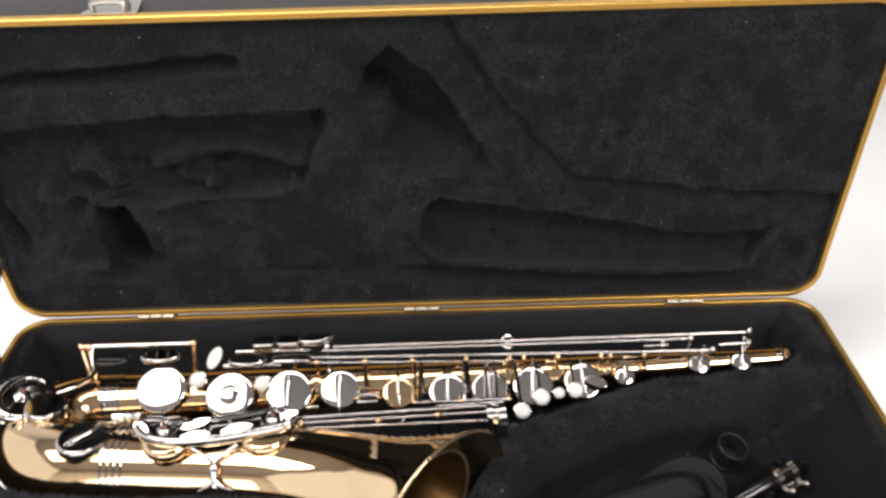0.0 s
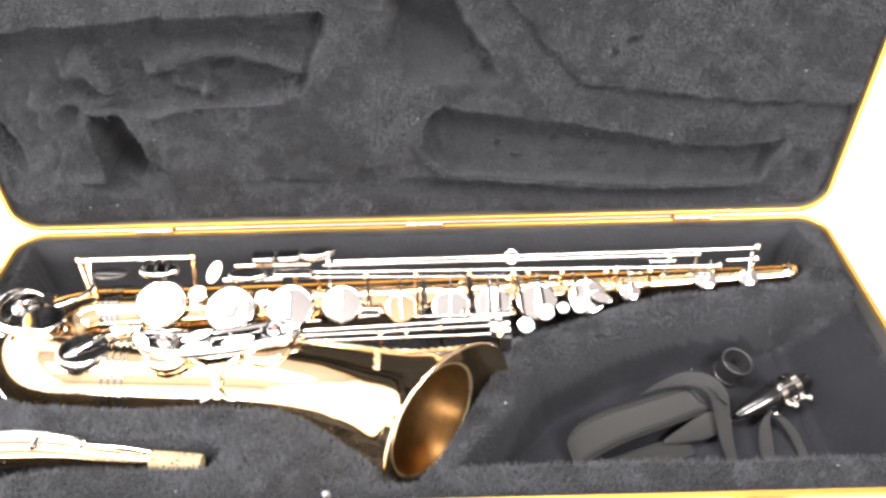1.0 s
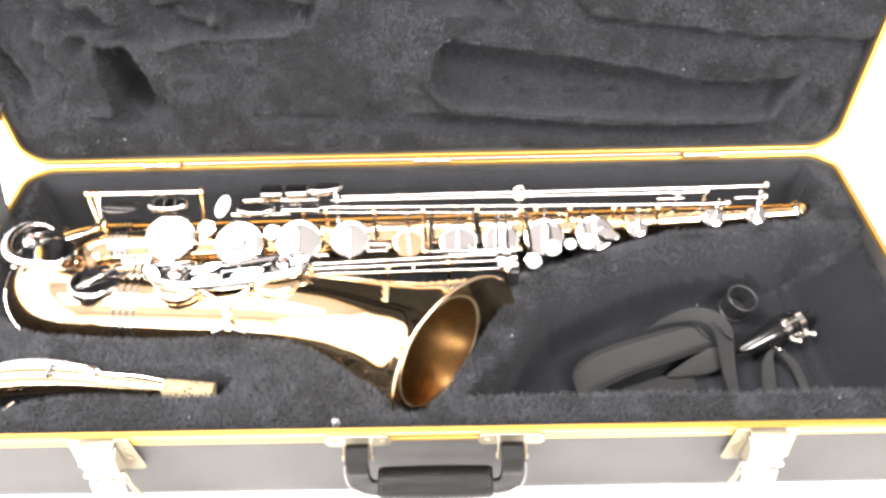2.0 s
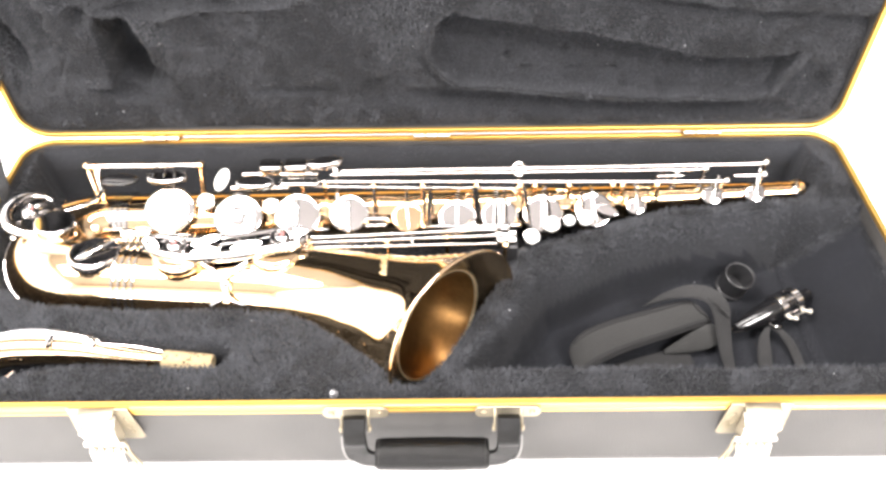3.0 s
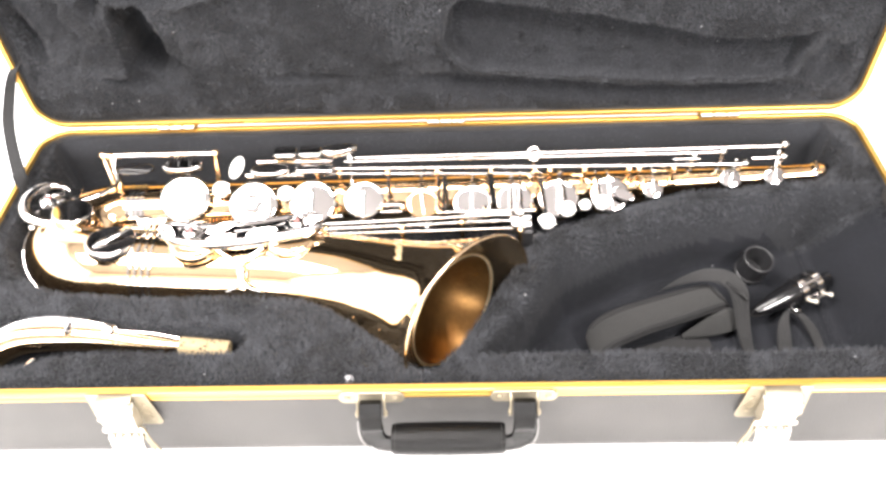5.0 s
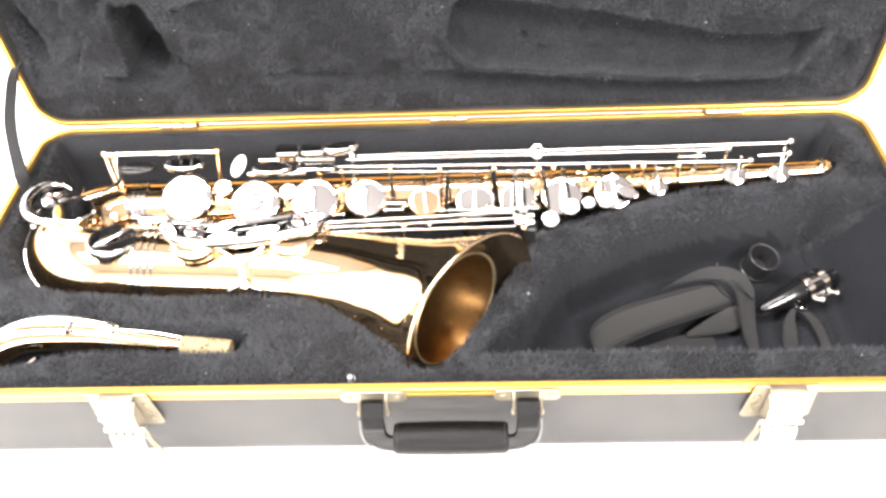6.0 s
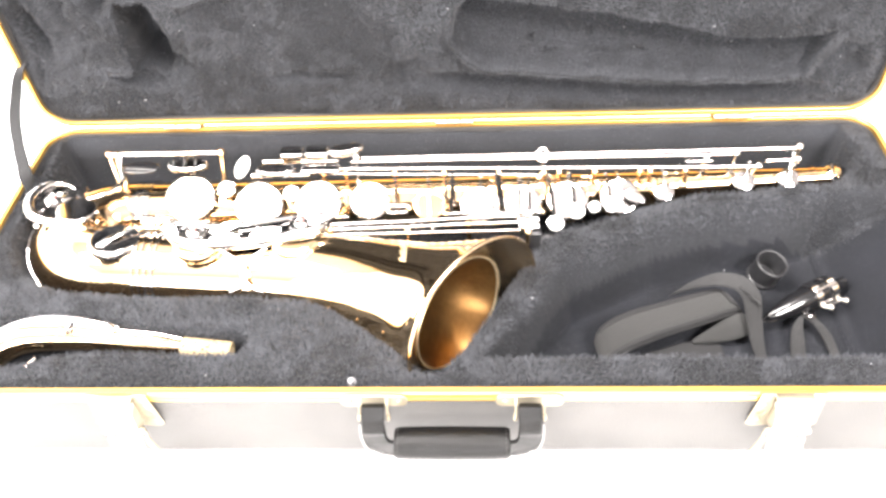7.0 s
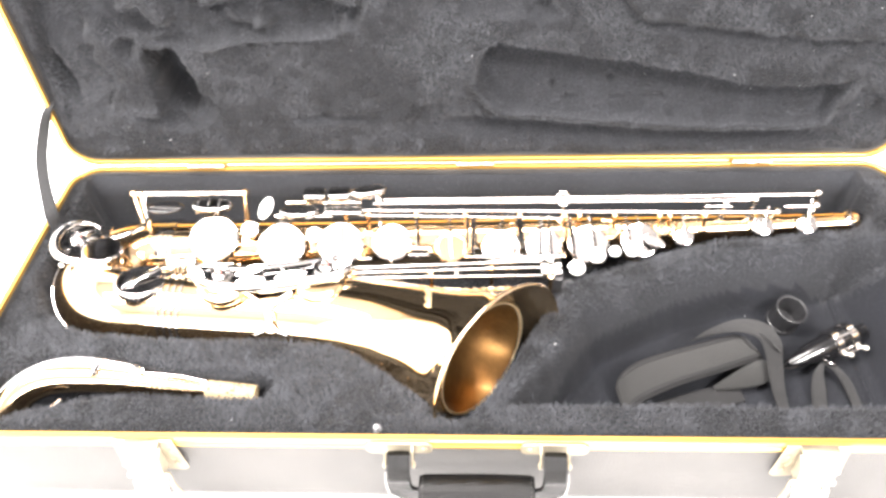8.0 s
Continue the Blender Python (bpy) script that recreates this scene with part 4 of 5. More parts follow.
key_cup((0.295, -0.075, 0.070), KEY_N, 0.0118, (0.300, -0.063, 0.085), hole=0.012)
key_cup((0.340, -0.072, 0.069), KEY_N, 0.0112, (0.343, -0.057, 0.090), hole=0.012)

for x, y, z, r in ((0.102, -0.141, 0.079, 0.0076), (0.123, -0.124, 0.079, 0.0078), (0.141, -0.118, 0.078, 0.0056), (0.158, -0.115, 0.078, 0.0076), (-0.224, -0.092, 0.085, 0.0080), (-0.157, -0.099, 0.084, 0.0076)):
    pearl((x, y, z), KEY_N + V(0, -0.1, 0), r)
for x, y in ((0.102, -0.137), (0.123, -0.120), (0.158, -0.112)):
    rod((x, y, 0.0765), (x - 0.002, -0.073, 0.0815), 0.0017, "key_arm")
touch((0.180, -0.1035, 0.077), KEY_N, (1, -0.45, -0.2), 0.0125, 0.0055, 0.004)

# long rods
rod((-0.089, -0.060, 0.095), (0.347, -0.056, 0.095), 0.0016)
rod((-0.10, -0.0640, 0.0935), (0.288, -0.0605, 0.0925), 0.0013)
rod((-0.125, -0.0690, 0.0890), (0.304, -0.0710, 0.0850), 0.0015)
rod((-0.13, -0.074, 0.087), (0.09, -0.0755, 0.0825), 0.0012)
rod((0.314, -0.0655, 0.0875), (0.347, -0.0650, 0.0875), 0.0014)
rod((0.235, -0.0655, 0.0885), (0.262, -0.0655, 0.0885), 0.0010)
rod((-0.351, -0.054, 0.100), (-0.233, -0.054, 0.100), 0.0026)
rod((-0.19, -0.063, 0.0945), (-0.112, -0.062, 0.0935), 0.0020)
rod((-0.20, -0.079, 0.0905), (-0.14, -0.078, 0.0895), 0.0022)
for x, b, u in ((0.347, -0.056, 0.097), (0.285, -0.061, 0.094), (0.306, -0.0712, 0.0860), (0.345, -0.0650, 0.0885), (0.094, -0.058, 0.092), (0.256, -0.0625, 0.0915), (-0.094, -0.061, 0.096)):
    post((x, on_axis(x).y + 0.002, on_axis(x).z + tube_r(x) * 0.9), (x, b, u), 0.0018, 0.0038)
for x in (-0.128, -0.105, -0.055, -0.005, 0.05, 0.095, 0.11, 0.145, 0.19, 0.20, 0.235):
    post((x, -0.074, on_axis(x).z + tube_r(x) * 0.75), (x, -0.0735, 0.0865 - 0.004 * (x + 0.13) / 0.45), 0.0021, 0.0033)
post((-0.345, -0.068, 0.066), (-0.351, -0.054, 0.100), 0.0030, 0.0042)
post((-0.338, -0.070, 0.066), (-0.343, -0.055, 0.100), 0.0030, 0.0040)
post((-0.235, -0.066, 0.066), (-0.234, -0.054, 0.100), 0.0026, 0.0045)
bm = bmesh.new()
rc, (ra, ru, rv) = V(0.094, -0.0590, 0.0940), basis((0, -0.65, 0.76))
sweep(bm, [rc + ru * (0.0062 * math.cos(a)) + rv * (0.0062 * math.sin(a)) for a in np.linspace(0, 2 * math.pi, 37)], 0.0010, 8, caps=False)
lathe(bm, rc - V(0, 0.001, 0.003), ra, [(0.001, -0.003), (0.0026, -0.002), (0.0034, 0), (0.0026, 0.002), (0.001, 0.003)], 18)
part("strap_ring", bm, NICKEL, sax, "round nickel strap ring above the long rods")
bm = bmesh.new()
sweep(bm, [V(0.094, -0.079, 0.0815) + ru * (0.0062 * math.cos(a)) + rv * (0.0050 * math.sin(a)) for a in np.linspace(math.pi, 2 * math.pi, 19)], 0.0009, 8)
part("ring_loop", bm, BRASS, sax)

# side, palm and thumb touches by the back of the tube
touch((-0.264, -0.072, 0.099), (0, 0.04, 1), (1, 0, 0), 0.021, 0.0100, 0.007, label="oval nickel key touch with dark bands")
touch((-0.173, -0.081, 0.098), (0, 0.04, 1), (1, 0.02, 0), 0.020, 0.0092, 0.007)
bar_touch((-0.1595, -0.0585, 0.1005), (0, 0.02, 1), (1, 0, 0), 0.0118, 0.0076, 0.0095)
bar_touch((-0.1340, -0.0580, 0.1008), (0, 0.02, 1), (1, 0.02, 0), 0.0118, 0.0076, 0.0095)
touch((-0.1045, -0.0565, 0.1025), (0, 0.04, 1), (1, 0.20, 0.08), 0.0185, 0.0072, 0.008)
bar_touch((-0.129, -0.078, 0.096), (0, 0.02, 1), (1, 0, 0), 0.0195, 0.0052, 0.005)
touch((-0.207, -0.077, 0.100), (0.2, -0.6, 0.8), (0.35, 0.7, 0.5), 0.0122, 0.0063, 0.004, mat=PEARL, label="white oval thumb rest")
# polished touch: EBONITE's black paints the dark reflection on it
touch((-0.318, -0.064, 0.090), (0.05, 0.05, 1), (1, 0.1, 0), 0.020, 0.009, 0.003, mat=EBONITE, label='flat polished key touch, black for its dark reflection')
for x in (-0.277, -0.266, -0.255):
    bm = bmesh.new()
    ring_pts = [V(x, -0.0665 + 0.0105 * math.cos(a), 0.0995 + 0.0060 * math.sin(a)) for a in np.linspace(radians(-10), radians(190), 16)]
    sweep(bm, ring_pts, 0.0009, 8)
    part("felt_band", bm, EBONITE, sax)
rod((-0.262, -0.070, 0.094), (-0.259, -0.078, 0.074), 0.0034, "key_arm")
bm = bmesh.new()
sweep(bm, curve_points([(-0.338, -0.053, 0.101), (-0.338, -0.066, 0.094), (-0.332, -0.082, 0.088), (-0.342, -0.100, 0.090), (-0.362, -0.116, 0.094)], 30), lerp_row([0.0018, 0.0018, 0.0024, 0.0026, 0.0016], 30), 10, flat=0.8)
part("key_arm", bm, NICKEL, sax)

# small saddles along the tube
for k, x in enumerate((-0.15, -0.115, -0.045, 0.0, 0.046, 0.098, 0.14, 0.226)):
    bm = bmesh.new()
    p = on_axis(x)
    q = p + KEY_N * (tube_r(x) + 0.0005) + V(0, 0.012, 0)
    box_bm(bm, q, (0.012 + 0.004 * (k % 3), 0.005, 0.006), Matrix.Rotation(radians(30), 3, "X"), 0.0012)
    part("rib_saddle", bm, BRASS, sax)
for x in (-0.055, 0.003, 0.047, 0.05, 0.098):
    rod((x, -0.075, 0.0845), (x + 0.003, -0.112, 0.0755), 0.0016, "key_arm")

# short levers and hinge rods in front of the stack
rod((-0.003, -0.1265, 0.0790), (0.090, -0.1255, 0.0790), 0.0021)
rod((0.0018, -0.080, 0.0840), (0.0022, -0.128, 0.0800), 0.0018, "key_arm")
rod((-0.0035, -0.079, 0.0840), (-0.0030, -0.126, 0.0795), 0.0014, "key_arm")
rod((0.0700, -0.073, 0.0835), (0.0680, -0.126, 0.0800), 0.0017, "key_arm")
rod((0.0790, -0.073, 0.0830), (0.0785, -0.126, 0.0795), 0.0015, "key_arm")
rod((-0.0610, -0.1145, 0.0790), (-0.0380, -0.1150, 0.0790), 0.0027)
rod((-0.0610, -0.1215, 0.0765), (-0.0400, -0.1210, 0.0765), 0.0023)
rod((-0.112, -0.1240, 0.0740), (-0.098, -0.1240, 0.0740), 0.0024)
for x, y, z in ((-0.003, -0.1265, 0.0795), (0.043, -0.126, 0.0792), (0.090, -0.1255, 0.0795), (-0.0600, -0.118, 0.0785), (-0.0385, -0.118, 0.0785), (-0.108, -0.124, 0.074)):
    p = on_axis(x)
    post((x, p.y - tube_r(x) * 0.80, p.z + tube_r(x) * 0.45), (x, y, z), 0.0020, 0.0030)
for x in (-0.155, -0.106, -0.054, -0.002, 0.049, 0.094, 0.145):
    p = on_axis(x)
    bm = bmesh.new()
    ring_pts = [p + V(0, -math.cos(a), math.sin(a)) * (tube_r(x) + 0.0006) for a in np.linspace(radians(-5), radians(75), 14)]
    ribbon(bm, ring_pts[::3] + [ring_pts[-1]], [(0.007, 0, 0)] * 6, 0.0014, [(q - p).normalized() for q in ring_pts[::3] + [ring_pts[-1]]], 20)
    part("body_strap", bm, BRASS, sax, "narrow brass strap soldered round the body")

# low keys on the bell: long rods, two covered cups and their guard
for k, (y0, z0, y1, z1) in enumerate(((-0.166, 0.1065, -0.157, 0.106), (-0.1715, 0.1055, -0.1645, 0.1055), (-0.177, 0.1045, -0.1735, 0.104))):
    rod((-0.106, y0, z0), (0.079, y1, z1), 0.0017 - 0.0001 * k)
bm = bmesh.new()
lathe(bm, (0.064, -0.166, 0.104), (1, 0.04, 0), [(0.006, 0), (0.0095, 0.001), (0.0095, 0.006), (0.007, 0.007), (0.007, 0.011), (0.010, 0.012), (0.010, 0.018), (0.005, 0.019)], 24)
part("rod_barrel", bm, NICKEL, sax, "nickel barrel at the rods' end")
for x, y in ((-0.106, -0.172), (0.073, -0.178), (0.02, -0.167), (-0.035, -0.172)):
    post((x, y - 0.012 if x < -0.05 else y, 0.078 if x < -0.05 else 0.066), (x, y, 0.106), 0.0022, 0.0034)
rod((0.02, -0.150, 0.0985), (0.082, -0.147, 0.098), 0.0020)
rod((-0.012, -0.152, 0.0985), (-0.012, -0.172, 0.104), 0.0017)
bm = bmesh.new()
box_bm(bm, (0.079, -0.170, 0.092), (0.012, 0.014, 0.022), bevel=0.002)
part("rod_bracket", bm, PLASTIC, sax, "dark bracket under the barrel")
touch((0.090, -0.170, 0.083), (0.2, -0.2, 0.9), (0.4, 1, 0), 0.010, 0.006, 0.003, mat=DULL_STEEL, label='dull grey key touch')

LOW_N = V(0, 0.06, 1)
for x, y, r in ((-0.2195, -0.1905, 0.0245), (-0.1335, -0.1885, 0.0240)):
    key_cup((x, y, 0.1180), LOW_N, r, None, deep=0.011, hole=0.010, mat=BRASS)


def guard(spine_pts, half, bosses, felts):
    """A raised-edge key guard plate with round bosses and cut-out petals."""
    n = 40
    c = curve_points(spine_pts, n)
    up = LOW_N.normalized()
    left, right = [], []
    for i, p in enumerate(c):
        t = (c[min(i + 1, n - 1)] - c[max(i - 1, 0)]).normalized()
        s = up.cross(t).normalized()
        f = i / (n - 1)
        w = half * max(0.05, math.sqrt(max(0, 1 - abs(2 * f - 1) ** 7)))
        left.append(p + s * w)
        right.append(p - s * w)
    outline = left + right[::-1]
    m = len(outline)
    bm = bmesh.new()
    loops = []
    for i, p in enumerate(outline):
        prev, nxt = outline[i - 1], outline[(i + 1) % m]
        t = (nxt - prev).normalized()
        o = t.cross(up).normalized()
        if o.dot(p - c[min(range(n), key=lambda k: (c[k] - p).length)]) < 0:
            o = -o
        loops.append([p + o * x + up * y for x, y in ((-0.004, 0.0004), (-0.0028, 0.0016), (-0.0006, 0.0014), (0.0008, 0.0004), (0.0018, -0.0016), (0.0020, -0.0050), (0.0010, -0.0085), (-0.0006, -0.0095), (-0.0012, -0.005), (-0.0036, -0.0008))])
    join_loops(bm, loops + [loops[0]], True, False, False)
    g = part("key_guard", bm, NICKEL, sax, "polished nickel key guard", angle=50)
    for b in bosses:
        i = int(b * (n - 1))
        bm = bmesh.new()
        lathe(bm, c[i] - up * 0.003, up, [(0.0090, 0), (0.0112, 0.0008), (0.0114, 0.0030), (0.0106, 0.0044), (0.0094, 0.0044), (0.0086, 0.0030), (0.0082, 0.0014), (0.0074, 0.0014), (0.0070, 0.0034), (0.0056, 0.0050), (0.0030, 0.0058), (0.001, 0.006)], 32)
        part("guard_boss", bm, NICKEL, g)
        bm = bmesh.new()
        lathe(bm, c[i] + up * 0.0028, up, [(0.0024, 0), (0.0024, 0.0006), (0.001, 0.0008)], 16)
        part("felt_bumper", bm, RED if felts else NICKEL, g)
        for a in (35, 145, 215, 325):
            q = c[i] + V(math.cos(radians(a)), math.sin(radians(a)), 0) * half * 1.15
            bm = bmesh.new()
            d = (q - c[i])
            sweep(bm, [c[i] + d * 0.45 - up * 0.002, c[i] + d * 0.8 - up * 0.0012, q - up * 0.001], [0.0016, 0.0011, 0.0014], 8, flat=0.6)
            part("guard_spoke", bm, NICKEL, g)
    return g


main_guard = guard([(-0.250, -0.1800, 0.1225), (-0.215, -0.1915, 0.1235), (-0.170, -0.1890, 0.1235), (-0.130, -0.1800, 0.1225), (-0.108, -0.1735, 0.122)], 0.0125, (0.22, 0.78), True)


def leaf(c, turn, a, b, parent, n=(0, -0.26, 0.96)):
    """A pointed leaf set in a guard, tilted to the front."""
    n = Vector(n).normalized()
    u = V(math.cos(radians(turn)), math.sin(radians(turn)), 0)
    u = (u - n * u.dot(n)).normalized()
    v = n.cross(u)
    rim_pts = []
    for k in range(24):
        t = 2 * math.pi * k / 24
        w = b * math.sin(t) * (0.35 + 0.65 * math.sin(t) ** 2) ** 0.5
        rim_pts.append(Vector(c) + u * (a * math.cos(t)) + v * w)
    bm = bmesh.new()
    slab(bm, rim_pts, 0.0014, n, 0.0004)
    return part("guard_leaf", bm, NICKEL, parent, "leaf-shaped bright inset")


for c, a, b, turn in (((-0.1935, -0.1965, 0.1212), 0.0138, 0.0040, 4), ((-0.1955, -0.1840, 0.1222), 0.0140, 0.0040, 16), ((-0.158, -0.1905, 0.1218), 0.0145, 0.0042, 10), ((-0.1155, -0.1775, 0.1220), 0.0110, 0.0040, 20), ((-0.2440, -0.1870, 0.1212), 0.0090, 0.0052, -38)):
    leaf(c, turn, a, b, main_guard, (-0.10, -0.42, 0.90))
bm = bmesh.new()
slab(bm, [(-0.252, -0.1735, 0.1175), (-0.252, -0.1915, 0.1175), (-0.215, -0.2025, 0.1175), (-0.17, -0.200, 0.1175), (-0.108, -0.1835, 0.1175), (-0.108, -0.1675, 0.1175), (-0.17, -0.1775, 0.1175), (-0.215, -0.1795, 0.1175)], 0.002, (0, 0, 1), 0.0005)
part("guard_plate", bm, NICKEL, sax, "polished nickel plate under the guard")

# brace between the guard and the bell
bm = bmesh.new()
for s in (-1, 1):
    sweep(bm, curve_points([(-0.178 + s * 0.0215, -0.2030, 0.1155), (-0.1775 + s * 0.0135, -0.2078, 0.1130), (-0.1765 + s * 0.0050, -0.2125, 0.1100), (-0.1755, -0.2160, 0.1070)], 18), lerp_row([0.0016, 0.0017, 0.0019, 0.0024], 18), 10)
    sweep(bm, curve_points([(-0.1752, -0.2265, 0.0990), (-0.1745 + s * 0.0055, -0.2300, 0.0945), (-0.1740 + s * 0.0150, -0.2320, 0.0905)], 12), lerp_row([0.0028, 0.0020, 0.0009], 12), 10)
sweep(bm, curve_points([(-0.1755, -0.2150, 0.1078), (-0.1754, -0.2200, 0.1052), (-0.1752, -0.2240, 0.1012), (-0.1750, -0.2300, 0.0930)], 16), lerp_row([0.0022, 0.0042, 0.0036, 0.0030], 16), 12, flat=0.6)
part("brace", bm, NICKEL, sax, "forked nickel guard foot")

# low key by the bell joint and the bow guard
key_cup((-0.3010, -0.1830, 0.1105), V(0.06, 0.20, 1), 0.0232, None, hole=0.006, deep=0.011, dome=-0.03)
bm = bmesh.new()
sweep(bm, curve_points([(-0.3120, -0.1965, 0.1140), (-0.3045, -0.1890, 0.1132), (-0.2945, -0.1785, 0.1122), (-0.284, -0.1690, 0.1112)], 24), lerp_row([0.0006, 0.0030, 0.0034, 0.0010], 24), 12, flat=0.45, up=(0.8, -0.5, 0))
part("key_arm", bm, NICKEL, sax, "tapered nickel key arm")
bm = bmesh.new()
lathe(bm, (-0.280, -0.163, 0.1115), (1, 0.02, 0), [(0.003, 0), (0.0048, 0.001), (0.0048, 0.012), (0.0038, 0.013), (0.0038, 0.02), (0.0045, 0.021), (0.0045, 0.026), (0.002, 0.027)], 16)
part("key_hinge", bm, NICKEL, sax)
key_cup((-0.3555, -0.1365, 0.1030), V(0.10, 0.12, 1), 0.0188, None, hole=0.006, deep=0.007, dome=-0.04)
bm = bmesh.new()
gc, gn = V(-0.3825, -0.1235, 0.0990), V(0.30, 0.04, 1).normalized()
gu = (V(1, 0, 0) - gn * gn.x).normalized()
gv = gn.cross(gu)
arc = []
for k in range(40):
    a = radians(58 + 262 * k / 39)
    arc.append(gc + gu * (0.0215 * math.cos(a)) + gv * (0.0265 * math.sin(a)))
sweep(bm, arc, lerp_row([0.0012, 0.0026, 0.0042, 0.0052, 0.0054, 0.0048, 0.0030], 40), 14, flat=1.15)
bg = part("key_guard", bm, NICKEL, sax, "curved polished nickel guard on the bow")
bm = bmesh.new()
lathe(bm, gc - gn * 0.001, gn, [(0.0190, -0.002), (0.0195, -0.001), (0.0188, 0), (0.0100, 0.0001)], 36, 1.0, 1.2, up=gu)
part("guard_dish", bm, NICKEL, bg)
bm = bmesh.new()
lathe(bm, gc + gu * -0.003 + gv * 0.004, gn, [(0.0078, -0.001), (0.0078, 0.0012), (0.0062, 0.0022), (0.0056, 0.0016), (0.0042, 0.0030), (0.0012, 0.0034)], 30)
part("guard_boss", bm, NICKEL, bg)
bm = bmesh.new()
q = gc + gu * 0.0085 + gv * 0.010
lathe(bm, q, gn, [(1.0, -0.001), (0.9, 0.0010), (0.5, 0.0016), (0.1, 0.0018)], 24, 0.0085, 0.0036, up=gu + gv * 0.8)
part("guard_petal", bm, NICKEL, bg)
leaf(gc + gu * -0.010 - gv * 0.011 + gn * 0.0006, 75, 0.0070, 0.0046, bg, gn + V(0.1, -0.15, 0))
leaf(gc - gu * 0.001 + gv * 0.0165 + gn * 0.0006, 28, 0.0090, 0.0040, bg, gn + V(0, -0.15, 0))
bm = bmesh.new()
slab(bm, [gc + gu * 0.008 + gv * 0.0265, gc + gu * 0.0215 + gv * 0.0285, gc + gu * 0.0225 + gv * 0.0115, gc + gu * 0.0160 + gv * 0.0125], 0.0014, gn, 0.0003)
part("guard_fin", bm, NICKEL, bg)
bm = bmesh.new()
lathe(bm, gc + gu * -0.003 + gv * 0.004 + gn * 0.0033, gn, [(0.0022, 0), (0.0026, 0.0006), (0.001, 0.0008)], 16)
part("felt_bumper", bm, RED, bg, "red felt bumper")
for q in ((-0.403, -0.140, 0.083), (-0.392, -0.150, 0.085), (-0.372, -0.112, 0.078)):
    bm = bmesh.new()
    sweep(bm, curve_points([Vector(q), (Vector(q) * 0.6 + gc * 0.4), gc + (Vector(q) - gc) * 0.55 + gn * 0.0], 8), 0.0024, 8)
    part("guard_foot", bm, NICKEL, bg)

# engraving by the bell mouth as unreadable strokes, a seam line and solder dots
def bell_skin(i, ang, lift=0.0):
    """A place on the bell's outside: station and angle up from the front."""
    p, t, r = bell_stations(60)[i]
    up = (V(0, 0, 1) - t * t.z).normalized()
    front = t.cross(up)
    if front.y > 0:
        front = -front
    n = front * math.cos(radians(ang)) + up * math.sin(radians(ang))
    return p + n * (r + lift), n, t


def bell_at(i, ang):
    """Like bell_skin, between stations."""
    a, b = bell_skin(int(i), ang), bell_skin(int(i) + 1, ang)
    f = i - int(i)
    return tuple(p * (1 - f) + q * f for p, q in zip(a, b))


for k in range(8):
    p, n, t = bell_at(41.6 - 0.42 * k, 87 + 3.6 * k)
    side = n.cross(t).normalized()
    m = Matrix((t.normalized(), side, n.normalized())).transposed()
    bm = bmesh.new()
    box_bm(bm, p, (0.0115 - 0.0022 * ((k * 2) % 3), 0.0014 + 0.0005 * (k % 2), 0.0006), m, 0.0002)
    part("engraving_bar", bm, ENGRAVE, bell)
bm = bmesh.new()
strip = [bell_skin(i, 121, 0.0004) for i in range(28, 57, 2)]
ribbon(bm, [q[0] for q in strip], [q[1].cross(q[2]).normalized() * 0.0062 for q in strip], 0.0009, [q[1] for q in strip], 60)
rib = part("bell_rib", bm, BRASS, bell, "flat soldered brass strip along the bell")
for k in range(26):
    p, n, t = bell_at(30 + 0.96 * k, 121 + (1.6 if k % 2 else -1.6))
    m = Matrix((t.normalized(), n.cross(t).normalized(), n.normalized())).transposed()
    bm = bmesh.new()
    box_bm(bm, p + n * 0.0008, (0.0034, 0.0012, 0.0003), m, 0.0001)
    part("engraved_leaf", bm, ENGRAVE, rib)
for i in (17, 23, 29, 36, 43):
    p, n, t = bell_skin(i, 14)
    bm = bmesh.new()
    ribbon(bm, [bell_skin(i, a, 0.0002)[0] for a in (-4, 4, 12, 20)], [bell_skin(i, a)[2] * 0.0013 for a in (-4, 4, 12, 20)], 0.0007, [bell_skin(i, a)[1] for a in (-4, 4, 12, 20)], 12)
    part("solder_tick", bm, BRASS, bell)


# ---------------------------------------------------------------- neck
neck = thing("saxophone_neck", (-0.29, -0.262, 0.05), "gold brass saxophone neck with corked end in the plush", "saxophone neck")
DN = V(0.003, -0.0125, 0.0125)
NECK_P = [V(-0.224, -0.2640, 0.064), V(-0.262, -0.2600, 0.0645), V(-0.300, -0.2540, 0.0655), V(-0.340, -0.2515, 0.0655), V(-0.372, -0.2535, 0.0635), V(-0.394, -0.263, 0.057), V(-0.405, -0.277, 0.047), V(-0.407, -0.290, 0.036)]
bm = bmesh.new()
sweep(bm, curve_points([p + DN + V(0, -0.0024, -0.0024) for p in NECK_P], 50), lerp_row([0.0060, 0.0092, 0.0125, 0.0138, 0.0142, 0.0142, 0.0140, 0.0140], 50), 32)
part("neck_tube", bm, BRASS, neck, "gold lacquered brass neck tube")
bm = bmesh.new()
c0 = V(-0.227, -0.2658, 0.062) + DN
d = (V(-0.183, -0.2722, 0.0600) - V(-0.226, -0.2693, 0.064)).normalized()
lathe(bm, c0, d, [(0.0070, 0), (0.0083, 0.001), (0.0086, 0.0185), (0.0086, 0.0198), (0.0082, 0.0201), (0.0082, 0.0207), (0.0086, 0.0210), (0.0087, 0.0418), (0.0081, 0.0427), (0.0060, 0.0427), (0.0060, 0.028)], 28)
cork = part("cork", bm, CORK, neck, "pale speckled cork sleeve")
bm = bmesh.new()
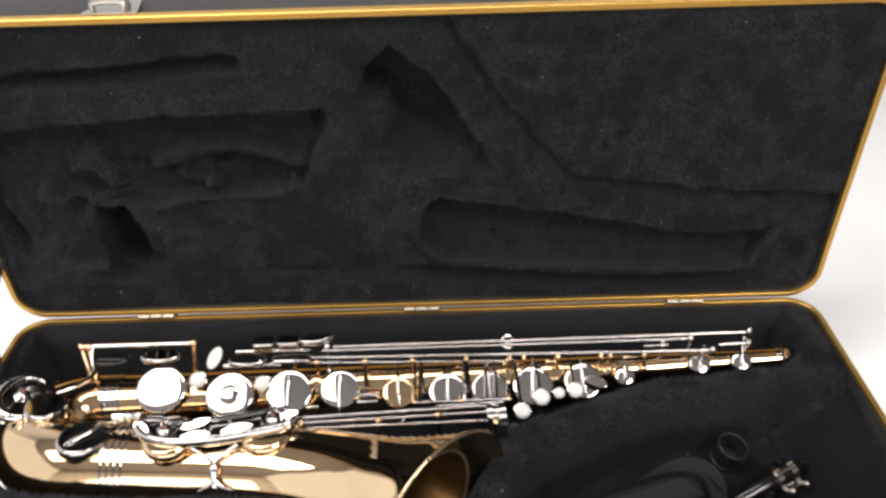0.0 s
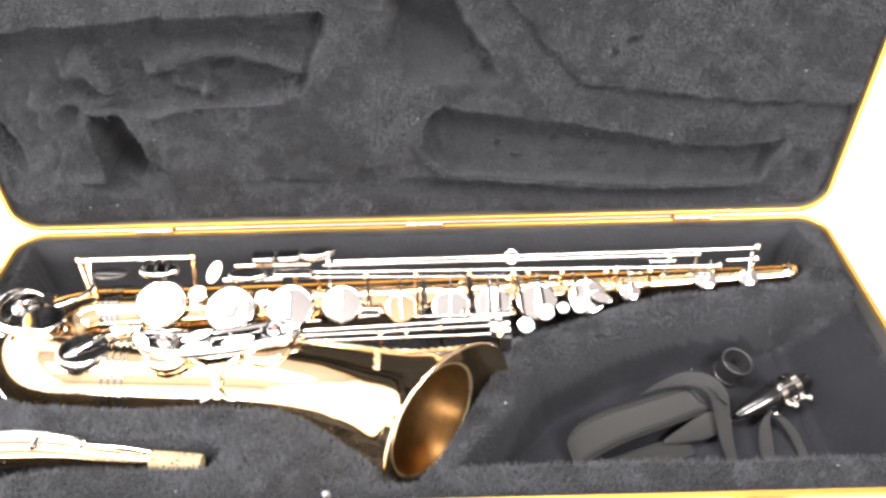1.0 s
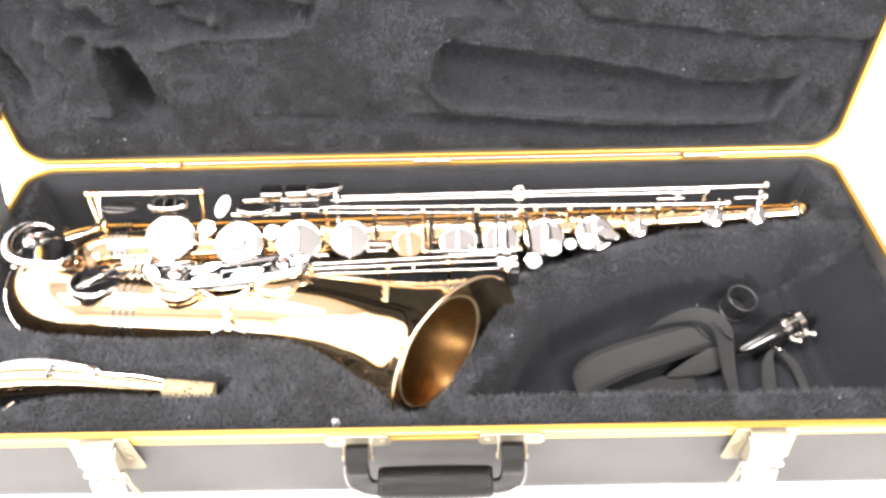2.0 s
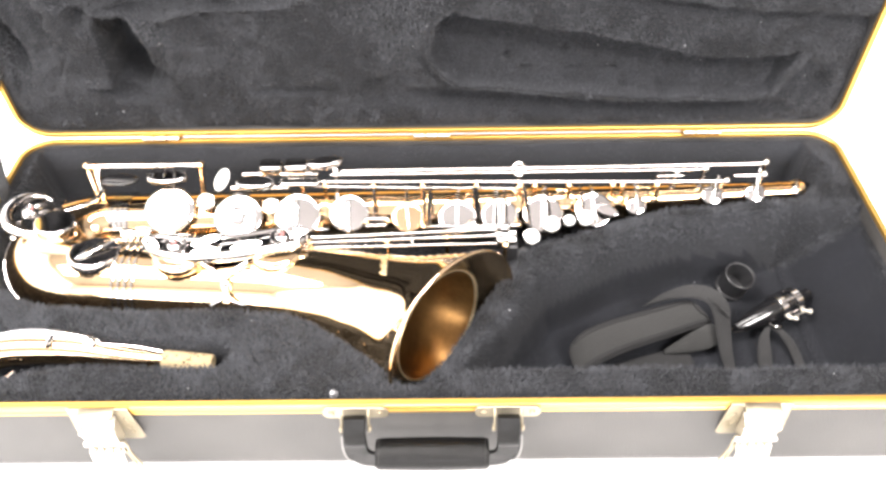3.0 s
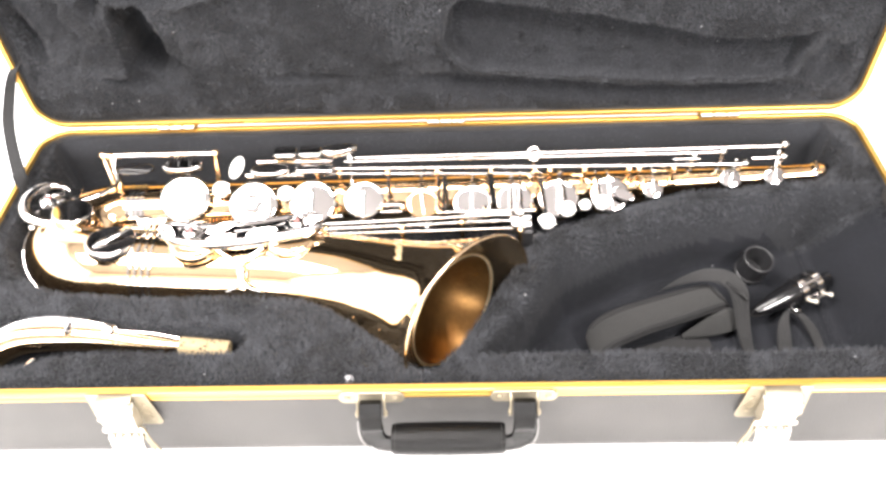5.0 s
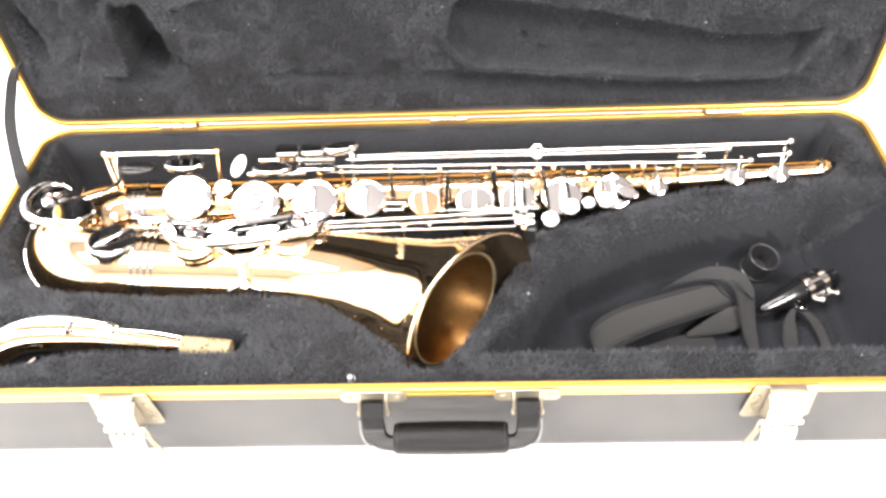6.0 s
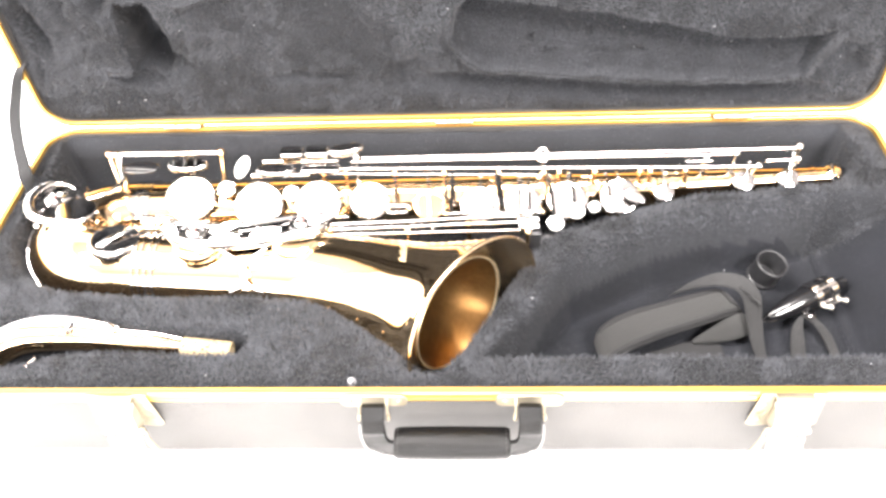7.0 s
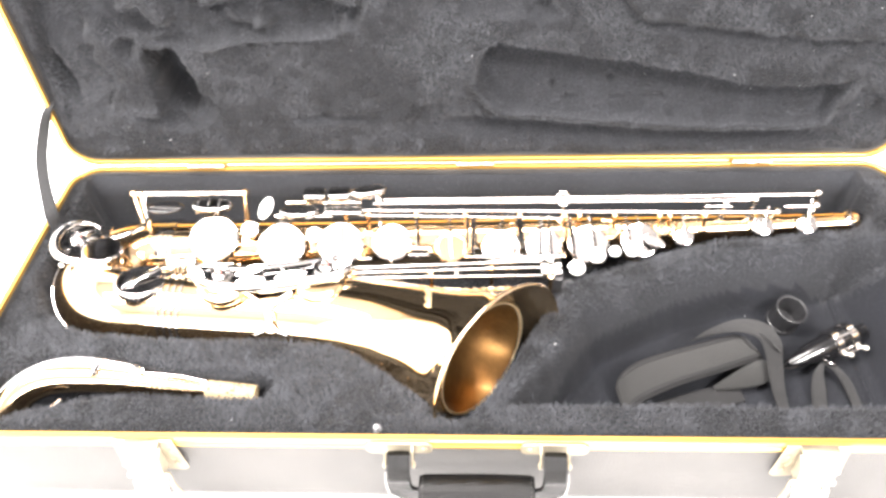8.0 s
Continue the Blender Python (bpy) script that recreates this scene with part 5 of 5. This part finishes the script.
for k in range(64):
    a, s = rng.uniform(0, 6.28), rng.uniform(0.003, 0.040)
    _, u, v = basis(d)
    n = u * math.cos(a) + v * math.sin(a)
    lathe(bm, c0 + d * s + n * 0.0085, n, [(0.0010, 0), (0.0010, 0.0003), (0.0002, 0.0004)], 6, float(rng.uniform(0.5, 1.6)), 0.8)
tagged(part("cork_pits", bm, CORK_PIT, cork), kind="stuff")
bm = bmesh.new()
sweep(bm, curve_points([V(*p) + DN + V(0, -0.0012, -0.0066) for p in ((-0.281, -0.2550, 0.0812), (-0.296, -0.2515, 0.0825), (-0.315, -0.2485, 0.0835), (-0.345, -0.2465, 0.0835), (-0.372, -0.250, 0.081), (-0.396, -0.261, 0.074), (-0.413, -0.276, 0.063), (-0.4185, -0.294, 0.050))], 50),
      lerp_row([0.0030, 0.0036, 0.0040, 0.0040, 0.0038, 0.0034, 0.0030, 0.0026], 50), 16, flat=0.62, up=(0, 0.85, 0.5))
key = part("octave_key", bm, NICKEL, neck, "nickel octave key along the neck")
bm = bmesh.new()
rod_bm(bm, V(-0.322, -0.2465, 0.0745) + DN, V(-0.322, -0.262, 0.0775) + DN, 0.0032)
part("octave_post", bm, NICKEL, key)
bm = bmesh.new()
lathe(bm, V(-0.2875, -0.2570, 0.0745) + DN, (0.1, -0.45, 0.9), [(0.0050, -0.006), (0.0062, -0.005), (0.0064, -0.001), (0.0061, 0.0010), (0.0052, 0.0028), (0.0036, 0.0042), (0.0018, 0.0049), (0.0004, 0.0051)], 26)
part("octave_pad", bm, NICKEL, key)
bm = bmesh.new()
sweep(bm, curve_points([V(-0.352, -0.276, 0.060) + DN, V(-0.358, -0.287, 0.061) + DN, V(-0.368, -0.292, 0.058) + DN, V(-0.374, -0.294, 0.052) + DN], 16), lerp_row([0.0016, 0.002, 0.0024, 0.003], 16), 10)
lathe(bm, V(-0.366, -0.293, 0.057) + DN, (0.3, -0.6, 0.7), [(0.003, -0.003), (0.0045, 0), (0.003, 0.003), (0.001, 0.004)], 14)
part("neck_hook", bm, NICKEL, neck)
bm = bmesh.new()
sweep(bm, curve_points([V(-0.226, -0.263, 0.0695) + DN, V(-0.25, -0.2590, 0.0715) + DN, V(-0.281, -0.2570, 0.0735) + DN], 12), 0.0008, 8)
part("neck_rib", bm, NICKEL, neck)

# ---------------------------------------------------------------- what lies in the open compartment
FLOOR_Z = 0.014


def neck_strap():
    strap = thing("neck_strap", (0.21, -0.22, FLOOR_Z), "folded dark grey padded saxophone neck strap with black webbing", "neck strap")
    back = [V(0.150, -0.248, 0.016), V(0.1355, -0.240, 0.026), V(0.143, -0.229, 0.034), V(0.165, -0.2175, 0.037), V(0.205, -0.204, 0.037), V(0.244, -0.192, 0.037), V(0.251, -0.190, 0.035)]
    front = [V(0.165, -0.268, 0.010), V(0.143, -0.265, 0.018), V(0.151, -0.256, 0.027), V(0.184, -0.241, 0.031), V(0.224, -0.226, 0.031), V(0.262, -0.212, 0.031), V(0.268, -0.210, 0.028)]
    pad_p = [(a + b) / 2 for a, b in zip(back, front)]
    pad_w = [b - a for a, b in zip(back, front)]
    pad_n = [V(-0.7, -0.3, -0.5), V(-1, -0.3, 0.2), V(-0.5, -0.3, 0.8), V(-0.12, -0.22, 0.95), V(0, -0.22, 0.97), V(0.05, -0.2, 0.97), V(0.5, -0.1, 0.8)]
    bm = bmesh.new()
    ribbon(bm, pad_p, pad_w, 0.0072, pad_n, 72, 0.22)
    pad = part("shoulder_pad", bm, PAD_CLOTH, strap, "dark grey ribbed mesh pad")
    for s in (-0.44, 0.44):
        bm = bmesh.new()
        ribbon(bm, [p + w * s + n.normalized() * 0.0038 for p, w, n in zip(pad_p, pad_w, pad_n)][1:], [w * 0.13 for w in pad_w[1:]], 0.0013, pad_n[1:], 60)
        part("edge_binding", bm, PIPING, pad, "black edge binding")
    for s in (-0.5, 0.5):
        bm = bmesh.new()
        sweep(bm, curve_points([p + w * s for p, w in zip(pad_p, pad_w)], 60), 0.0026, 8)
        part("piping", bm, PIPING, pad, "black edge binding")
    bm = bmesh.new()
    ribbon(bm, [(0.2555, -0.199, 0.0395), (0.259, -0.201, 0.0400), (0.2625, -0.2035, 0.0375), (0.265, -0.206, 0.033)], [(0.008, -0.013, -0.003), (0.009, -0.013, -0.004), (0.009, -0.012, -0.005), (0.008, -0.012, -0.006)], 0.0016, [(0.2, -0.2, 1), (0.4, -0.2, 0.9), (0.8, -0.2, 0.5), (1, -0.2, 0.1)], 20, 0.2)
    part("end_tab", bm, WEBBING, pad, "stitched webbing tab at the pad's end")
    bm = bmesh.new()
    ribbon(bm, [(0.224, -0.2345, 0.0165), (0.236, -0.2320, 0.0205), (0.250, -0.2285, 0.0240), (0.264, -0.2235, 0.0255), (0.2735, -0.2185, 0.0235), (0.277, -0.2165, 0.017)], [(0.001, -0.004, -0.002), (0.003, -0.009, -0.005), (0.004, -0.015, -0.009), (0.004, -0.019, -0.010), (0.005, -0.016, -0.009), (0.004, -0.010, -0.006)], 0.0045,
           [(-0.3, -0.4, 0.9), (-0.2, -0.5, 0.9), (-0.1, -0.55, 0.85), (0.1, -0.55, 0.85), (0.6, -0.5, 0.6), (1, -0.4, 0.1)], 40, 0.5)
    part("pad_fold", bm, PAD_CLOTH, strap, "bunched mesh fold under the pad")
    bm = bmesh.new()
    ribbon(bm, [(0.160, -0.262, 0.0120), (0.190, -0.2535, 0.0130), (0.222, -0.2440, 0.0135), (0.248, -0.2385, 0.0130)], [(0.006, -0.020, -0.001), (0.006, -0.022, -0.001), (0.006, -0.022, -0.001), (0.004, -0.016, -0.001)], 0.0040, [(0, -0.1, 1)] * 4, 30, 0.3)
    part("pad_lining", bm, PIPING, strap, "flat dark inner flap of the pad")
    out = [V(0.205, -0.1985, 0.040), V(0.222, -0.190, 0.047), V(0.250, -0.1815, 0.052), V(0.273, -0.187, 0.052), V(0.2845, -0.202, 0.046), V(0.2845, -0.222, 0.034), V(0.2838, -0.240, 0.025), V(0.2850, -0.256, 0.018), V(0.287, -0.285, 0.014)]
    inn = [V(0.209, -0.1965, 0.0405), V(0.231, -0.1945, 0.0465), V(0.250, -0.1965, 0.051), V(0.2635, -0.2025, 0.050), V(0.2685, -0.211, 0.044), V(0.270, -0.226, 0.034), V(0.2720, -0.242, 0.025), V(0.2755, -0.256, 0.018), V(0.278, -0.285, 0.014)]
    bm = bmesh.new()
    ribbon(bm, [(a + b) / 2 for a, b in zip(out, inn)], [b - a for a, b in zip(out, inn)], 0.0019, [(-0.3, -0.3, 0.9), (-0.2, -0.3, 1), (0, -0.3, 1), (0.3, -0.3, 0.9), (0.4, -0.4, 0.8), (0.1, -0.5, 0.8), (0, -0.45, 0.9), (0, -0.4, 0.9), (0, -0.2, 1)], 80, 0.2)
    loop = part("webbing_loop", bm, WEBBING, strap, "flat black webbing loop")
    bm = bmesh.new()
    ribbon(bm, [(0.2665, -0.1995, 0.0525), (0.2705, -0.2065, 0.0515), (0.2765, -0.2105, 0.0485), (0.2820, -0.2125, 0.0445)], [(0.004, -0.003, 0.001), (0.004, -0.004, 0), (0.003, -0.005, -0.001), (0.001, -0.005, -0.002)], 0.0014, [(0.2, -0.3, 1)] * 4, 20)
    part("cross_band", bm, WEBBING, loop)
    for pts, w0 in (([(0.3235, -0.214, 0.027), (0.318, -0.224, 0.025), (0.3150, -0.240, 0.020), (0.3140, -0.256, 0.015), (0.314, -0.286, 0.013)], 0.0125), ([(0.326, -0.2125, 0.028), (0.335, -0.219, 0.026), (0.342, -0.231, 0.022), (0.3465, -0.250, 0.016), (0.349, -0.286, 0.013)], 0.0085)):
        bm = bmesh.new()
        ribbon(bm, pts, [(0.006, 0.002, 0), (w0 * 0.8, 0.002, 0), (w0, 0, 0.001), (w0, 0, 0), (w0, 0, 0)], 0.0018, [(0, -0.4, 1)] * 5, 40, 0.2)
        part("webbing_tail", bm, WEBBING, strap)
    bm = bmesh.new()
    sweep(bm, curve_points([(0.3245, -0.2105, 0.029), (0.329, -0.2165, 0.031), (0.334, -0.2165, 0.030), (0.335, -0.211, 0.028)], 20), 0.0012, 8)
    part("strap_hook", bm, NICKEL, strap, "small shiny metal strap hook")


def mouthpiece():
    mp = thing("mouthpiece", (0.33, -0.198, FLOOR_Z), "glossy black saxophone mouthpiece with silver ligature", "mouthpiece")
    tip, end = V(0.2925, -0.2165, 0.031), V(0.3700, -0.1775, 0.031)
    d = (end - tip).normalized()
    up = V(0.0, -0.3, 0.95)
    up = (up - d * up.dot(d)).normalized()
    side = d.cross(up)
    bm = bmesh.new()
    loops = []
    for s, top, bot, w in ((0.0, 0.0008, -0.0002, 0.0022), (0.003, 0.0020, -0.0012, 0.0042), (0.010, 0.0042, -0.0036, 0.0066), (0.02, 0.0068, -0.0066, 0.0088), (0.032, 0.0094, -0.0096, 0.0106), (0.044, 0.0114, -0.0114, 0.0117),
                           (0.06, 0.0118, -0.0117, 0.0118), (0.073, 0.0110, -0.0110, 0.0110), (0.0745, 0.0070, -0.0070, 0.0070), (0.076, 0.0060, -0.0060, 0.0060), (0.089, 0.0057, -0.0057, 0.0057), (0.090, 0.0046, -0.0046, 0.0046)):
        row = []
        for k in range(28):
            a = 2 * math.pi * k / 28
            h = math.sin(a)
            row.append(tip + d * s + side * (w * math.cos(a)) + up * ((top if h > 0 else -bot) * h))
        loops.append(row)
    join_loops(bm, loops)
    part("mouthpiece_body", bm, MOUTH, mp, "glossy black ebonite body")
    bm = bmesh.new()
    sweep(bm, [tip - up * 0.0072 - d * 0.004, tip - up * 0.0074 + d * 0.003, tip + d * 0.02 - up * 0.0095, tip + d * 0.05 - up * 0.0122], [0.0012, 0.0046, 0.0064, 0.0062], 14, flat=0.25, up=side)
    part("reed", bm, EBONITE, mp)
    bm = bmesh.new()
    low = V(0.55, -0.8, 0.1)
    low = (low - d * low.dot(d)).normalized()
    for k in (-1, 1):
        sweep(bm, [tip + d * 0.049 + low * 0.0134 + side * 0.0025 * k, tip + d * 0.070 + low * 0.0134 + side * 0.0025 * k], 0.0013, 8)
    lig = part("ligature", bm, NICKEL, mp, "polished silver ligature with two screws")
    for s in (0.050, 0.068):
        bm = bmesh.new()
        lathe(bm, tip + d * s, d, [(0.0120, -0.0038), (0.0134, -0.0034), (0.0134, 0.0034), (0.0120, 0.0038)], 36, cap0=False, cap1=False)
        part("ligature_band", bm, NICKEL, lig)
    for a in (18, 92, 168):
        bm = bmesh.new()
        o = side * math.cos(radians(a)) + up * math.sin(radians(a))
        sweep(bm, [tip + d * 0.047 + o * 0.0131, tip + d * 0.059 + o * 0.0133, tip + d * 0.071 + o * 0.0131], [0.0022, 0.0013, 0.0022], 10, flat=0.4, up=d.cross(o))
        part("ligature_bridge", bm, NICKEL, lig)
    for s in (0.0, 1.0):
        bm = bmesh.new()
        a = tip + d * (0.050 + 0.018 * s) + low * 0.0145
        rod_bm(bm, a - side * 0.002, a + d * 0.003 + low * 0.003, 0.0017)
        lathe(bm, a + low * 0.002 + d * 0.004, low + d * 0.8, [(0.0015, -0.003), (0.0015, 0), (0.0028, 0.0008), (0.0032, 0.0024), (0.0028, 0.004), (0.001, 0.0048)], 14, 1.0, 0.7)
        part("ligature_screw", bm, PLATE, lig)


def end_cap():
    cap = thing("end_cap", (0.315, -0.155, FLOOR_Z), "open round black plastic end cap on the plush", "cap")
    bm = bmesh.new()
    ax = V(0.16, -0.16, 0.97).normalized()
    c = V(0.3085, -0.1595, 0.040) - ax * 0.0245
    lathe(bm, c, ax, [(0.0125, 0), (0.0152, 0.0006), (0.0155, 0.0022), (0.0150, 0.0034), (0.0142, 0.0040), (0.0144, 0.0215), (0.0152, 0.0222), (0.0152, 0.0246), (0.0146, 0.0250), (0.0133, 0.0246), (0.0128, 0.018), (0.0124, 0.004)], 40)
    part("cap_body", bm, PLASTIC, cap)


neck_strap()
mouthpiece()
end_cap()

# pale lint caught on the plush
spots = [(0.0735, -0.2385, 0.0868, 0.0009), (-0.19, -0.318, 0.0905, 0.0006), (0.33, -0.31, 0.0905, 0.0005), (-0.15, -0.25, 0.0905, 0.0005), (0.26, -0.17, 0.042, 0.0006)]
bm = bmesh.new()
for x, y, z, r in spots:
    lathe(bm, (x, y, z), (0.4, -0.3, 1), [(r * 0.5, 0), (r, r), (r * 0.8, r * 2.2), (r * 0.2, r * 3)], 7, 1.0, 0.7)
for k in range(70):
    x, z = rng.uniform(-0.40, 0.40), rng.uniform(0.11, 0.42)
    y = float(lid_depth(np.array([x]), np.array([z]))[0]) - 0.0062
    r = float(rng.uniform(0.0003, 0.0009))
    lathe(bm, (x, y, z), (0.2, -1, 0.3), [(r * 0.5, 0), (r, r), (r * 0.2, r * 2)], 6, 1.0, float(rng.uniform(0.4, 1.2)))
tagged(mesh_object("lint", bm, LINT), "pale specks of lint caught on black plush", "lint", kind="stuff")
